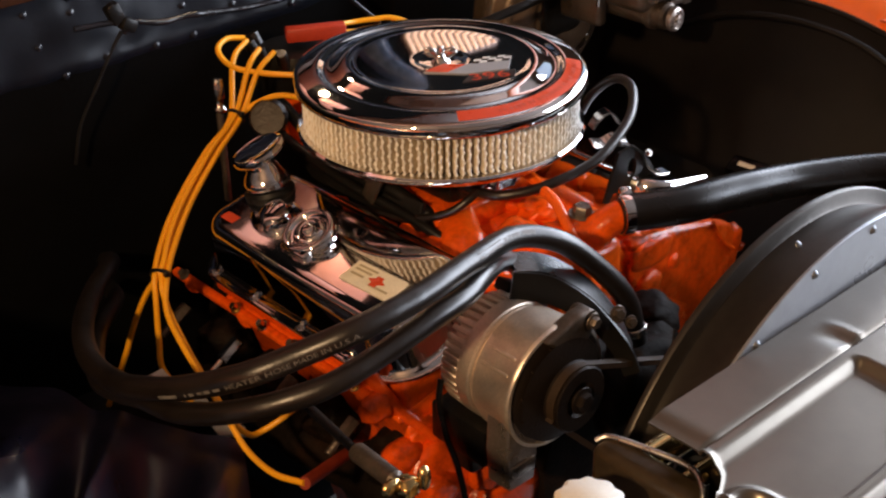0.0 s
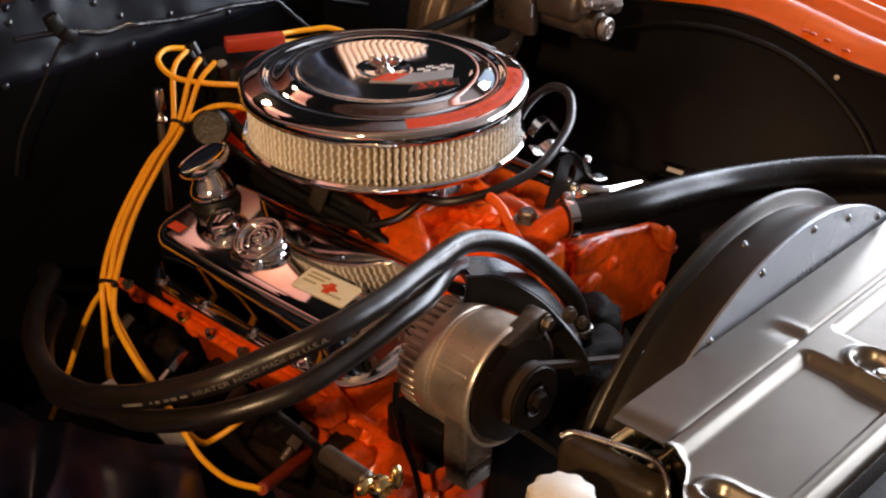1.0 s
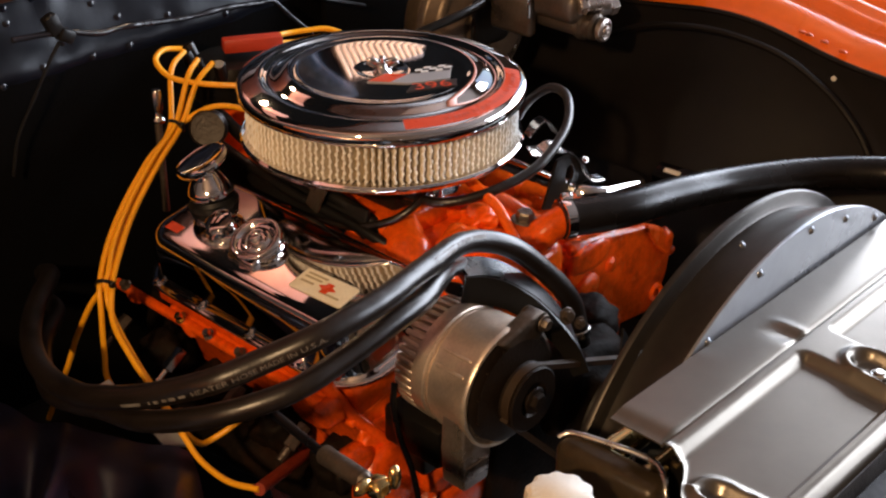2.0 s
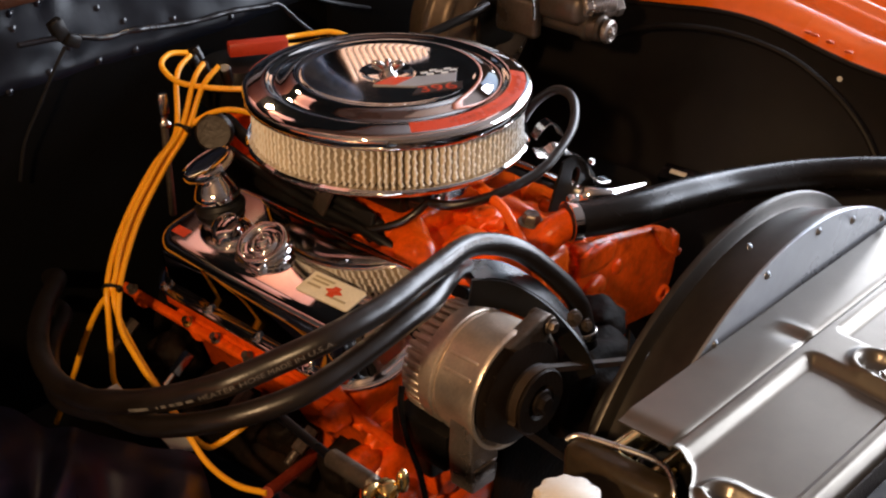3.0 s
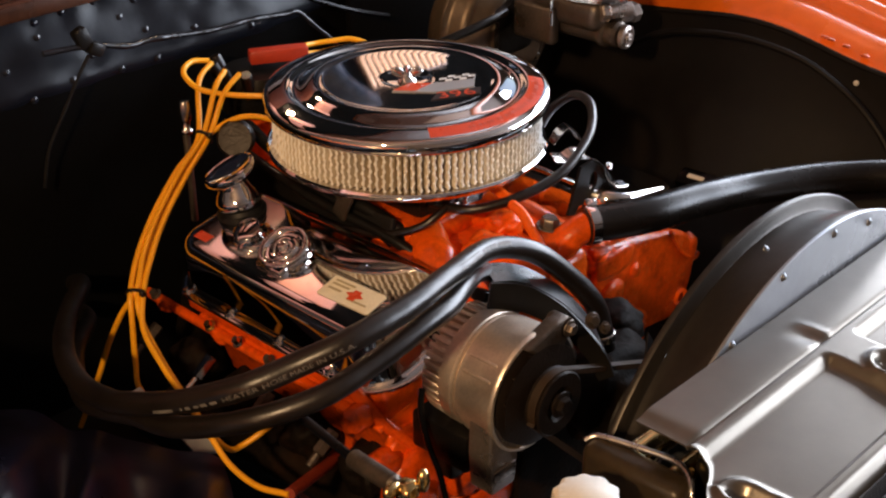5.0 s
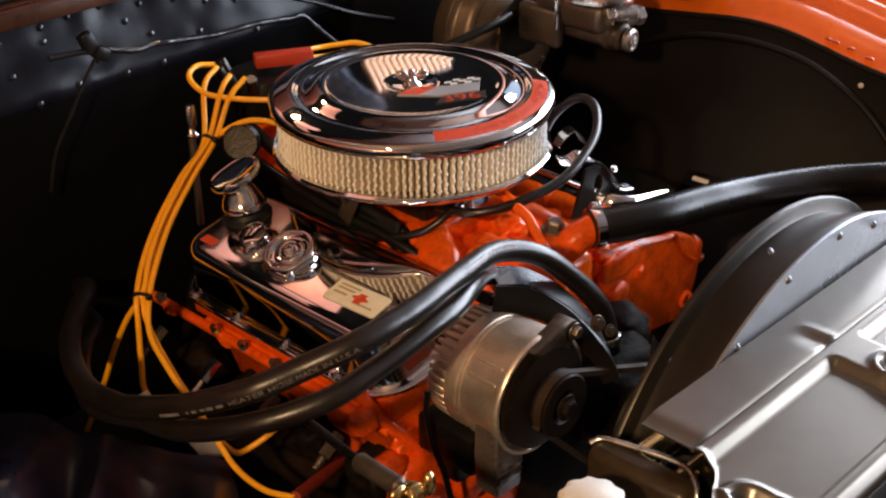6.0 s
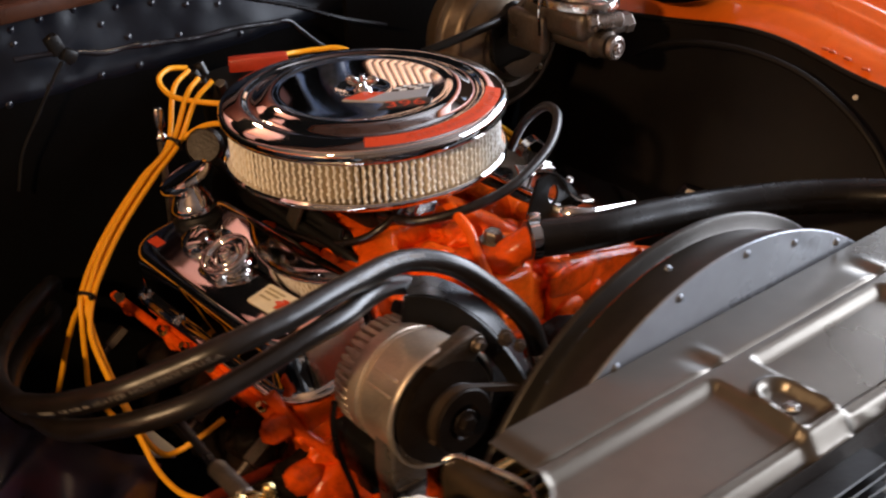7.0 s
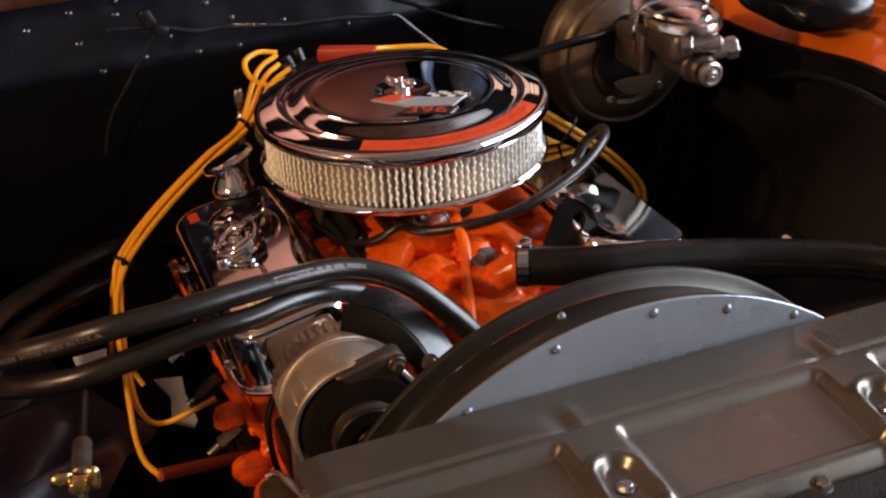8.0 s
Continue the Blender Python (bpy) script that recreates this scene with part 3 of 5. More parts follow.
sub("front_ledge", sheet(lambda u, v: (-0.04 + 0.46 * u, -0.785 - 0.15 * v, 0.806 - 0.03 * v + 0.004 * math.sin(u * 20) * v), 40, 14, 0.002), GREY, support, "dusty grey lower ledge")
latch = thing("hood_latch", (0.05, -0.80, 0.84), "black hood latch bracket with steel bolts", "latch")
sub("latch_post", box(0.040, 0.062, -0.812, -0.796, 0.79, 0.878, 0.005), BLACK, latch)
sub("latch_plate", box(0.025, 0.085, -0.818, -0.790, 0.786, 0.806, 0.004), BLACK, latch)
sub("latch_bolt", hexbolt((0.056, -0.785, 0.882), (0, -0.3, 1), 0.0065, 0.006), GRIMY, latch)
sub("latch_hoop", tube([(-0.03, -0.79, 0.862), (-0.024, -0.792, 0.880), (-0.01, -0.794, 0.886), (0.004, -0.796, 0.878), (0.008, -0.796, 0.86)], 0.004, 8), STEEL, latch)
sub("latch_hook", tube([(0.000, -0.80, 0.872), (0.012, -0.803, 0.862), (0.022, -0.806, 0.846), (0.016, -0.81, 0.832), (0.004, -0.81, 0.828)], 0.0030, 8), GRIMY_BRIGHT, latch)

radiator = thing("radiator", (0, -0.66, 0.4), "black radiator core under the grey support panel", "radiator")
sub("core", box(-0.29, 0.36, -0.70, -0.64, 0.42, 0.86, 0.003), BLACK, radiator)
sub("side_tank", box(-0.341, -0.309, -0.658, -0.552, 0.52, 0.8595, 0.010, 3), TANK, radiator, "grimy brown-black radiator side tank")
sub("tank_rim", tube([(-0.330, -0.550, 0.856), (-0.322, -0.558, 0.8605), (-0.314, -0.591, 0.862), (-0.307, -0.627, 0.862), (-0.311, -0.645, 0.860), (-0.322, -0.658, 0.853), (-0.326, -0.662, 0.835), (-0.326, -0.662, 0.78)], 0.0030, 10, 0.004),
    STEEL, radiator, "bright folded tank rim")
sub("tank_neck", rod((-0.310, -0.588, 0.844), (-0.26, -0.590, 0.846), 0.013), BRASS, radiator, "brass tank fitting")
sub("tank_fitting", rod((-0.310, -0.630, 0.842), (-0.27, -0.632, 0.845), 0.010), BRASS, radiator, "brass tank fitting")

# ---- fan shroud ----
shroud = thing("fan_shroud", (0.012, -0.57, 0.65), "blue-grey fan shroud with a half-moon plate and small screws", "fan shroud")
CX, CZ, RP = 0.0065, 0.6248, 0.3297
LX, LZ, RL = -0.003, 0.6494, 0.3087
arc = [(CX + RP * math.cos(a), CZ + RP * math.sin(a)) for a in (radians(20 + 140 * i / 60) for i in range(61))]
shroud_plate = sub("shroud_plate", prism([(x, z) for x, z in arc], -0.5885, -0.5850, 0.0008, 1), SHROUD, shroud)


def shroud_loft(rows, a0, a1, n=140):
    """Arcs about blended centres, joined into one skin; each row is (blend, radius, y)."""
    bm = bmesh.new()
    grid = []
    for k, r, y in rows:
        cx, cz = CX + (LX - CX) * k, CZ + (LZ - CZ) * k
        grid.append([bm.verts.new((cx + r * math.cos(a), y, cz + r * math.sin(a))) for a in (radians(a0 + (a1 - a0) * i / n) for i in range(n + 1))])
    for p, q in zip(grid[:-1], grid[1:]):
        for i in range(n):
            bm.faces.new((p[i], p[i + 1], q[i + 1], q[i]))
    bmesh.ops.recalc_face_normals(bm, faces=bm.faces[:])
    bmesh.ops.solidify(bm, geom=bm.faces[:], thickness=0.0018)
    return bm


sub("shroud_ring", shroud_loft([(0, RP - 0.0012, -0.5848), (0.05, RP - 0.0025, -0.5815), (0.35, 0.3170, -0.5700), (0.75, 0.3030, -0.5580), (0.95, 0.2955, -0.5490), (1, 0.2925, -0.5405), (1, 0.2925, -0.5372)], -20, 200),
    LIP, shroud)
sub("shroud_lip", shroud_loft([(1, 0.2928, -0.5368), (1, 0.2950, -0.5352), (1, 0.3035, -0.5338), (1, 0.3075, -0.5325), (1, RL, -0.5295), (1, 0.3078, -0.5262), (1, 0.3040, -0.5252)], -20, 200), LIP, shroud)
sub("rivnut", lathe([(0, 0.002), (0.0028, 0.0016), (0.004, 0.0004), (0.0042, 0), (0, 0)], 12, along((-0.055, -0.5545, 0.9425), (-0.055, -0.575, 0.962))), RIVET, shroud)
for x, z in ((-0.16, 0.894), (-0.077, 0.933), (0.018, 0.944), (0.093, 0.929), (0.166, 0.904)):
    sub("screw", lathe([(0, 0.0034), (0.0022, 0.0030), (0.0034, 0.0012), (0.0046, 0.0006), (0.0048, 0), (0, 0)], 14, along((x, -0.5885, z), (x, -0.6, z))), RIVET, shroud_plate)
fan = thing("cooling_fan", (0, -0.47, 0.63), "black engine cooling fan inside the shroud", "fan")
sub("hub", rod((0, -0.425, 0.63), (0, -0.50, 0.63), 0.045), BLACK, fan)
for k in range(6):
    fm = Matrix.Translation((0, -0.475, 0.63)) @ Matrix.Rotation(radians(90), 4, "X") @ Matrix.Rotation(radians(60 * k + 12), 4, "Z")
    sub("blade", moved(sheet(lambda u, v: (0.04 + 0.175 * u, (v - 0.5) * (0.06 + 0.05 * u), (v - 0.5) * 0.035 + 0.006 * math.sin(v * 3.1)), 8, 6, 0.002), fm), BLACK, fan)
sub("pulley_wheel", lathe([(0, 0), (0.03, 0), (0.03, 0.01), (0.075, 0.012), (0.08, 0.0), (0.085, 0.0), (0.078, 0.012), (0.085, 0.024), (0.08, 0.026), (0, 0.024)], 40,
                          along((0, -0.3975, 0.63), (0, -0.45, 0.63))), BLACK, fan)
belt = thing("fan_belt", (-0.1, -0.4095, 0.68), "black rubber fan belt on the pulleys", "belt")


def belt_path(c1, r1, c2, r2, y):
    """An open belt round two wheels in the xz plane."""
    d = Vector((c2[0] - c1[0], c2[1] - c1[1]))
    base = math.atan2(d.y, d.x)
    lean = math.acos((r1 - r2) / d.length)
    first = [(c1[0] + r1 * math.cos(base + lean + (2 * math.pi - 2 * lean) * i / 14), c1[1] + r1 * math.sin(base + lean + (2 * math.pi - 2 * lean) * i / 14)) for i in range(15)]
    second = [(c2[0] + r2 * math.cos(base - lean + 2 * lean * i / 14), c2[1] + r2 * math.sin(base - lean + 2 * lean * i / 14)) for i in range(15)]
    return [(x, y, z) for x, z in first + second + first[:1]]


sub("belt_loop", ribbon(belt_path((-0.198, 0.765), 0.0335, (0.0, 0.63), 0.082, -0.4095), (0.0095, 0.0095), (0, 1, 0), 0.006), BELT, belt)

# ---- engine ----
engine = thing("engine", (0, 0, 0.25), "orange painted cast iron V8 engine", "engine")
TILT = radians(12)


def bank(side):
    """Local frame of a cylinder bank: x outward across the head, y back, z out of the cover."""
    m = Matrix.Translation((side * 0.196, 0, 0.7095)) @ Matrix.Rotation(side * TILT, 4, "Y")
    return m @ Matrix.Diagonal((side, 1, 1, 1))


sub("block", join(prism([(-0.21, 0.64), (-0.12, 0.70), (0.12, 0.70), (0.21, 0.64), (0.17, 0.42), (0.13, 0.28), (-0.13, 0.28), (-0.17, 0.42)], -0.255, 0.10, 0.012)), ENGINE_GREASY_SHADED, engine)
# Rear block and timing cover: near-black colour holds their shade.
sub("bell_housing", prism([(-0.15, 0.66), (0.15, 0.66), (0.19, 0.55), (0.17, 0.36), (-0.17, 0.36), (-0.19, 0.55)], 0.101, 0.30, 0.012), IRON, engine, "rear block with the shade in its dark colour")
sub("timing_cover", prism([(-0.10, 0.62), (0.10, 0.62), (0.12, 0.55), (0.10, 0.40), (-0.10, 0.40), (-0.12, 0.55)], -0.30, -0.256, 0.012), IRON, engine, "timing cover with the shade in its dark colour")
for side in (-1, 1):
    m = bank(side)
    head = [moved(prism([(-0.10, -0.004), (0.080, -0.004), (0.080, -0.018), (0.062, -0.034), (0.055, -0.115), (-0.10, -0.115)], -0.235, 0.110, 0.004), m),
            moved(prism([(0.0795, -0.004), (0.088, -0.004), (0.091, -0.006), (0.091, -0.013), (0.0795, -0.017)], -0.234, 0.215, 0.002), m),
            moved(prism([(-0.090, 0.0255), (0.070, 0.0255), (0.074, 0.022), (0.076, -0.006), (-0.095, -0.006)], -0.234, 0.132, 0.004), m)]
    for i in range(3):
        head.append(moved(lump((-0.06 + 0.06 * i, -0.238, -0.05 - 0.012 * (i % 2)), (0.034, 0.010, 0.028), 0.3, 2.0, 4, i + 7), m))
    for i in range(4):
        head.append(moved(lump((0.086, -0.17 + i * 0.115, -0.014), (0.007, 0.014, 0.009), 0.2, 2, 3, i + 31), m))
    head_ob = sub("cylinder_head", join(*head), ENGINE, engine, sharp=70)
    for i, y in enumerate((-0.155, -0.04, 0.02, 0.075, 0.19)):
        sub("head_bolt", moved(hexbolt((0.086, y, -0.003), (0.5, 0, 1), 0.0055, 0.009), m), (BRASS, GRIMY, CHROME_WORN)[i % 3], head_ob)
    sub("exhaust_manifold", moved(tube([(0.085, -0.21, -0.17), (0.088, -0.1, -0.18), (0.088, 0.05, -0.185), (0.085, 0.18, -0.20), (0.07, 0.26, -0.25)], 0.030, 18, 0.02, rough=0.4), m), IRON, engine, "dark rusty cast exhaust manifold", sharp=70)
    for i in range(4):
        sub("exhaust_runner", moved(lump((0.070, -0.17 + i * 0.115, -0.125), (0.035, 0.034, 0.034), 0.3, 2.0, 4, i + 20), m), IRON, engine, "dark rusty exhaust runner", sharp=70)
    for i in range(4):
        y = -0.15 + i * 0.115
        sub("spark_plug", moved(join(rod((0.095, y, -0.052), (0.125, y, -0.064), 0.0085, 6, 0.001), rod((0.125, y, -0.064), (0.142, y, -0.071), 0.0050, 12)), m), CHROME if i == 2 else GRIMY, head_ob)

manifold = [prism([(-0.112, 0.735), (-0.06, 0.772), (0.06, 0.772), (0.112, 0.735), (0.112, 0.69), (-0.112, 0.69)], -0.245, 0.27, 0.008),
            box(-0.085, 0.085, -0.09, 0.10, 0.765, 0.806, 0.01), box(-0.045, 0.045, -0.268, -0.19, 0.735, 0.80, 0.012)]
for side in (-1, 1):
    for i, y in enumerate((-0.165, -0.06, 0.06, 0.165)):
        y0 = -0.05 + 0.035 * i
        manifold.append(tube([(side * 0.03, y0, 0.782), (side * 0.07, (y + y0) / 2, 0.783), (side * 0.105, y, 0.757), (side * 0.13, y * 1.02, 0.735)], 0.026, 14, 0.012, rough=0.25))
for i, (x, y, z, s) in enumerate(((-0.10, -0.10, 0.772, 0.022), (-0.085, -0.19, 0.770, 0.024), (0.06, -0.20, 0.772, 0.026), (0.10, -0.14, 0.770, 0.022), (-0.035, -0.17, 0.790, 0.024),
                                  (0.03, -0.14, 0.792, 0.02), (0.10, -0.22, 0.75, 0.03), (-0.12, -0.02, 0.775, 0.018), (-0.125, 0.06, 0.775, 0.02))):
    manifold.append(lump((x, y, z), (s * 1.2, s * 1.1, s * 0.8), 0.3, 2.0, 4, i * 1.9))
intake = sub("intake_manifold", join(*manifold), ENGINE, engine, sharp=70)
for x, y, z in ((-0.105, -0.215, 0.752), (-0.10, -0.115, 0.768), (0.105, -0.17, 0.760), (0.075, -0.235, 0.775), (-0.06, -0.235, 0.776), (-0.10, 0.02, 0.772)):
    sub("intake_bolt", hexbolt((x, y, z + 0.012), (math.copysign(0.3, x), 0, 1), 0.0075, 0.008), ENGINE, intake)
neck = join(lathe([(0, 0), (0.030, 0), (0.032, 0.004), (0.031, 0.014), (0.028, 0.020), (0.022, 0.025), (0, 0.029)], 28, pose(0.014, -0.236, 0.800)),
            tube([(0.008, -0.246, 0.804), (0.012, -0.252, 0.814), (0.020, -0.259, 0.824), (0.036, -0.2675, 0.8325), (0.050, -0.274, 0.833)], 0.0190, 18, 0.005, rough=0.08),
            lump((-0.020, -0.214, 0.808), (0.018, 0.016, 0.012), 0.25, 2, 3, 2.0), lump((0.032, -0.225, 0.812), (0.018, 0.016, 0.012), 0.25, 2, 3, 5.0))
sub("thermostat_housing", neck, ENGINE, engine, sharp=70)
sub("housing_bolt", hexbolt((0.0104, -0.229, 0.8285), (0, -0.1, 1), 0.0115, 0.012), GRIMY, engine, "dull steel bolt head")
sub("fuel_line", tube([(0.008, -0.12, 0.858), (0.003, -0.159, 0.851), (0.0, -0.175, 0.846), (-0.003, -0.197, 0.839), (-0.008, -0.215, 0.828), (-0.016, -0.233, 0.820), (-0.023, -0.254, 0.807), (-0.029, -0.274, 0.787), (-0.030, -0.288, 0.755), (-0.024, -0.290, 0.72)], 0.0066, 14), ENGINE_CLEAN, engine)
sub("housing_web", sheet(lambda u, v: ((-0.006 - 0.020 * v) + (0.004 + 0.030 * v) * u, -0.216 - 0.052 * v - 0.006 * math.sin(math.pi * u), 0.824 - 0.075 * v), 6, 12, 0.004), ENGINE_CLEAN, engine)
# Pump parts coloured dark for the shade behind the fan.
sub("water_pump", lump((0.0, -0.335, 0.65), (0.07, 0.045, 0.06), 0.2, 2.0, 4, 3), IRON, engine, "water pump housing with the shade in its dark colour", sharp=70)
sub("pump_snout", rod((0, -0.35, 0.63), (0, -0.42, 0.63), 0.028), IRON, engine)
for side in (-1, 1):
    sub("pump_outlet", lump((side * 0.065, -0.295, 0.69), (0.035, 0.035, 0.03), 0.2, 2, 4, 8 + side), IRON, engine, "pump outlet with the shade in its dark colour", sharp=70)
sub("head_front", prism([(0.080, 0.772), (0.119, 0.768), (0.190, 0.752), (0.251, 0.738), (0.284, 0.723), (0.300, 0.700), (0.306, 0.672), (0.302, 0.648), (0.284, 0.606), (0.262, 0.598), (0.200, 0.606), (0.110, 0.650), (0.080, 0.690)], -0.254, -0.232, 0.007, 3), ENGINE_GREASY_SHADED, engine)
for p, s, seed in (((0.298, -0.246, 0.690), (0.014, 0.010, 0.024), 8), ((0.312, -0.244, 0.674), (0.012, 0.008, 0.006), 5), ((0.118, -0.252, 0.745), (0.040, 0.007, 0.020), 4), ((0.160, -0.253, 0.716), (0.010, 0.006, 0.010), 9), ((0.110, -0.256, 0.700), (0.024, 0.008, 0.020), 7)):
    sub("head_boss", lump(p, s, 0.2, 1.6, 3, seed), ENGINE_GREASY_SHADED, engine, "", sharp=70)
sub("head_seam", tube([(0.238, -0.2545, 0.742), (0.252, -0.2550, 0.722), (0.270, -0.2555, 0.700), (0.290, -0.2550, 0.684)], 0.0028, 8), ENGINE, engine)
sub("front_boss", lump((-0.22, -0.25, 0.60), (0.07, 0.03, 0.05), 0.22, 1.5, 4, 15), ENGINE_GREASY_SHADED, engine, "", sharp=70)
sub("timing_boss", lump((-0.17, -0.27, 0.53), (0.06, 0.03, 0.06), 0.22, 1.5, 4, 17), ENGINE_GREASY_SHADED, engine, "", sharp=70)
sub("core_plug", lathe([(0.006, 0.002), (0.009, 0.006), (0.013, 0.004), (0.014, 0)], 20, along((0.275, -0.2535, 0.627), (0.268, -0.30, 0.632))), ENGINE, engine)
for i, (p, s) in enumerate((((-0.30, -0.215, 0.70), 0.014), ((-0.225, -0.262, 0.665), 0.016), ((-0.26, -0.27, 0.60), 0.02), ((-0.20, -0.285, 0.60), 0.018), ((-0.285, -0.24, 0.64), 0.018))):
    sub("cast_boss", lump(p, (s * 1.3, s, s * 1.1), 0.25, 1.6, 3, i * 3.3), ENGINE_GREASY_SHADED, engine)
sub("front_brace", tube([(-0.295, -0.20, 0.735), (-0.275, -0.225, 0.69), (-0.24, -0.255, 0.64), (-0.225, -0.265, 0.585)], 0.008, 10, rough=0.2), ENGINE_GREASY_SHADED, engine)

carb = thing("carburetor", (0, 0, 0.80), "dark zinc carburetor hidden under the air cleaner", "carburetor")
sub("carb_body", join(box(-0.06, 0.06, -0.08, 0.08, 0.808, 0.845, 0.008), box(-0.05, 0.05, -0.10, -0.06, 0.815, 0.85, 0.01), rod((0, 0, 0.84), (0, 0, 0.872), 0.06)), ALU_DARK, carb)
sub("fuel_bowl", lump((0.0, -0.10, 0.835), (0.03, 0.02, 0.016), 0.2, 2, 3), CHROME_WORN, carb)

# ---- valve covers ----


def valve_cover(side):
    m = bank(side) @ Matrix.Translation((0.004, -0.008, -0.005) if side > 0 else (0, 0, 0))
    ob = thing("valve_cover", (side * 0.185, 0.05, 0.70), "chrome plated stamped steel valve cover", "valve cover", "valve covers on the engine")

    def outline(grow, z, n=64):
        pts = []
        w, y0, y1, r = 0.0765 + (0.75 if grow > 0 else 1) * grow, -0.2265 - grow, 0.142 + grow, 0.044 + max(grow, -0.022)
        for cx, cy, a0 in ((w - r, y1 - r, 0), (-w + r, y1 - r, 90), (-w + r, y0 + r, 180), (w - r, y0 + r, 270)):
            for k in range(9):
                a = radians(a0 + k * 11.25)
                pts.append((cx + r * math.cos(a), cy + r * math.sin(a), z))
        return pts

    rings = [(0.0140, 0.0265), (0.0155, 0.0290), (0.0150, 0.0318), (0.0125, 0.0328), (0.0050, 0.0322), (0.0015, 0.0345), (0.0, 0.040), (-0.0012, 0.060), (-0.0032, 0.0800), (-0.0050, 0.0880), (-0.0080, 0.0940), (-0.0120, 0.0978), (-0.0165, 0.0997),
             (-0.0205, 0.1003), (-0.0245, 0.1003), (-0.036, 0.1003), (-0.058, 0.1003)]
    tight = 0.5 if side > 0 else 1.0
    bm = bmesh.new()
    vr = [[bm.verts.new(p) for p in outline(g * tight if g < 0 or side < 0 else 0.3 * g, z)] for g, z in rings]
    for a, b in zip(vr[:-1], vr[1:]):
        for i in range(len(a)):
            bm.faces.new((a[i], a[(i + 1) % len(a)], b[(i + 1) % len(b)], b[i]))
    bm.faces.new(vr[-1])
    shell = sub("cover_shell", moved(bm, m), CHROME, ob)
    for y in (-0.15, -0.06, 0.03, 0.115):
        sub("cover_bolt", moved(hexbolt((0.0815, y, 0.0325), (0, 0, 1), 0.0042, 0.006), m), CHROME, shell)
    return ob, m


left_cover, ML = valve_cover(-1)
right_cover, MR = valve_cover(1)
# sticker on the passenger cover
SM2 = ML @ Matrix.Translation((0.0205, -0.1445, 0.1006)) @ Matrix.Rotation(radians(-3), 4, "Z")
sticker = sub("sticker", moved(plate([(-0.016, -0.040), (0.016, -0.040), (0.018, -0.037), (0.018, 0.037), (0.016, 0.040), (-0.016, 0.040), (-0.018, 0.037), (-0.018, -0.037)], 0.0002, 0.0008), SM2), STICKER, left_cover,
    "cream paper sticker with a red emblem")
for x0, x1, y0, y1 in ((-0.013, -0.010, 0.004, 0.034), (-0.007, -0.004, 0.008, 0.034), (0.007, 0.010, -0.03, 0.0), (0.001, 0.004, 0.014, 0.034)):
    sub("print_bar", moved(box(x0, x1, y0, y1, 0.0008, 0.0011), SM2), OLIVE, sticker)
sub("sticker_emblem", moved(plate([(0.000, -0.018), (0.004, -0.010), (0.009, -0.010), (0.009, 0.000), (0.004, 0.000), (0.000, 0.008), (-0.004, 0.0), (-0.008, 0.0), (-0.008, -0.010), (-0.004, -0.010)], 0.0008, 0.0012), SM2), RED_DECAL, sticker)
sub("side_decal", moved(box(0.036, 0.049, 0.088, 0.112, 0.1004, 0.1009), ML), RED_DECAL, left_cover, "small faded red decal")

# breather and oil cap
breather = thing("breather_cap", (-0.203, 0.09, 0.80), "tall chrome push-in breather cap with a black grommet", "breather cap")
BM = along((-0.181, 0.097, 0.810), (-0.204, 0.114, 0.870))
sub("grommet", lathe([(0, -0.014), (0.027, -0.014), (0.031, -0.009), (0.032, -0.002), (0.029, 0.003), (0, 0.004)], 32, along((-0.1975, 0.1010, 0.8160), (-0.2000, 0.1090, 0.8600))), TIE, breather)
sub("breather_disc", lathe([(0, 0.040), (0.0150, 0.041), (0.0165, 0.0480), (0.0215, 0.0510), (0.0320, 0.0530), (0.0352, 0.0560), (0.0355, 0.0605), (0.0340, 0.0640), (0.0305, 0.0652), (0.0278, 0.0642), (0.012, 0.0634), (0, 0.0634)], 56, BM), CHROME, breather)
sub("breather_skirt", lathe([(0, 0.0), (0.0255, 0.0), (0.0290, 0.0025), (0.0300, 0.0065), (0.0290, 0.0110), (0.0250, 0.0190), (0.0200, 0.0270), (0.0172, 0.0340), (0.0165, 0.0390), (0, 0.0400)], 56, along((-0.1985, 0.1025, 0.8190), (-0.2010, 0.1110, 0.8640))), CHROME, breather)
oilcap = thing("oil_filler_cap", (-0.225, -0.02, 0.80), "chrome twist-on oil filler cap with a round knob", "oil cap")
OM = ML @ Matrix.Translation((0.0095, -0.022, 0.0990)) @ Matrix.Rotation(radians(14), 4, "Y") @ Matrix.Diagonal((1.15, 1.15, 0.95, 1))
sub("cap_base", lathe([(0.0, 0.0), (0.027, 0.0), (0.0285, 0.003), (0.0275, 0.006), (0.0245, 0.0075), (0.0250, 0.0095), (0.0285, 0.0115), (0.0292, 0.0150), (0.0280, 0.0180), (0.0260, 0.0192), (0.0235, 0.0188), (0.0212, 0.0165), (0.0196, 0.0140), (0.0178, 0.0138),
                       (0.0165, 0.0165), (0.0146, 0.0178), (0.0118, 0.0172), (0.0095, 0.0150), (0.0078, 0.0150), (0.0070, 0.0205), (0.0045, 0.0232), (0, 0.0238)], 48, OM), CHROME, oilcap)
sub("cap_handle", moved(box(0.017, 0.030, -0.024, 0.016, 0.004, 0.0165, 0.004, 3), OM), CHROME, oilcap)
sub("cap_neck", moved(lathe([(0, 0), (0.018, 0), (0.019, 0.004), (0.016, 0.010), (0.0155, 0.016), (0.011, 0.019), (0, 0.020)], 28, pose(0.0, 0.060, 0.0)), OM), CHROME, oilcap)

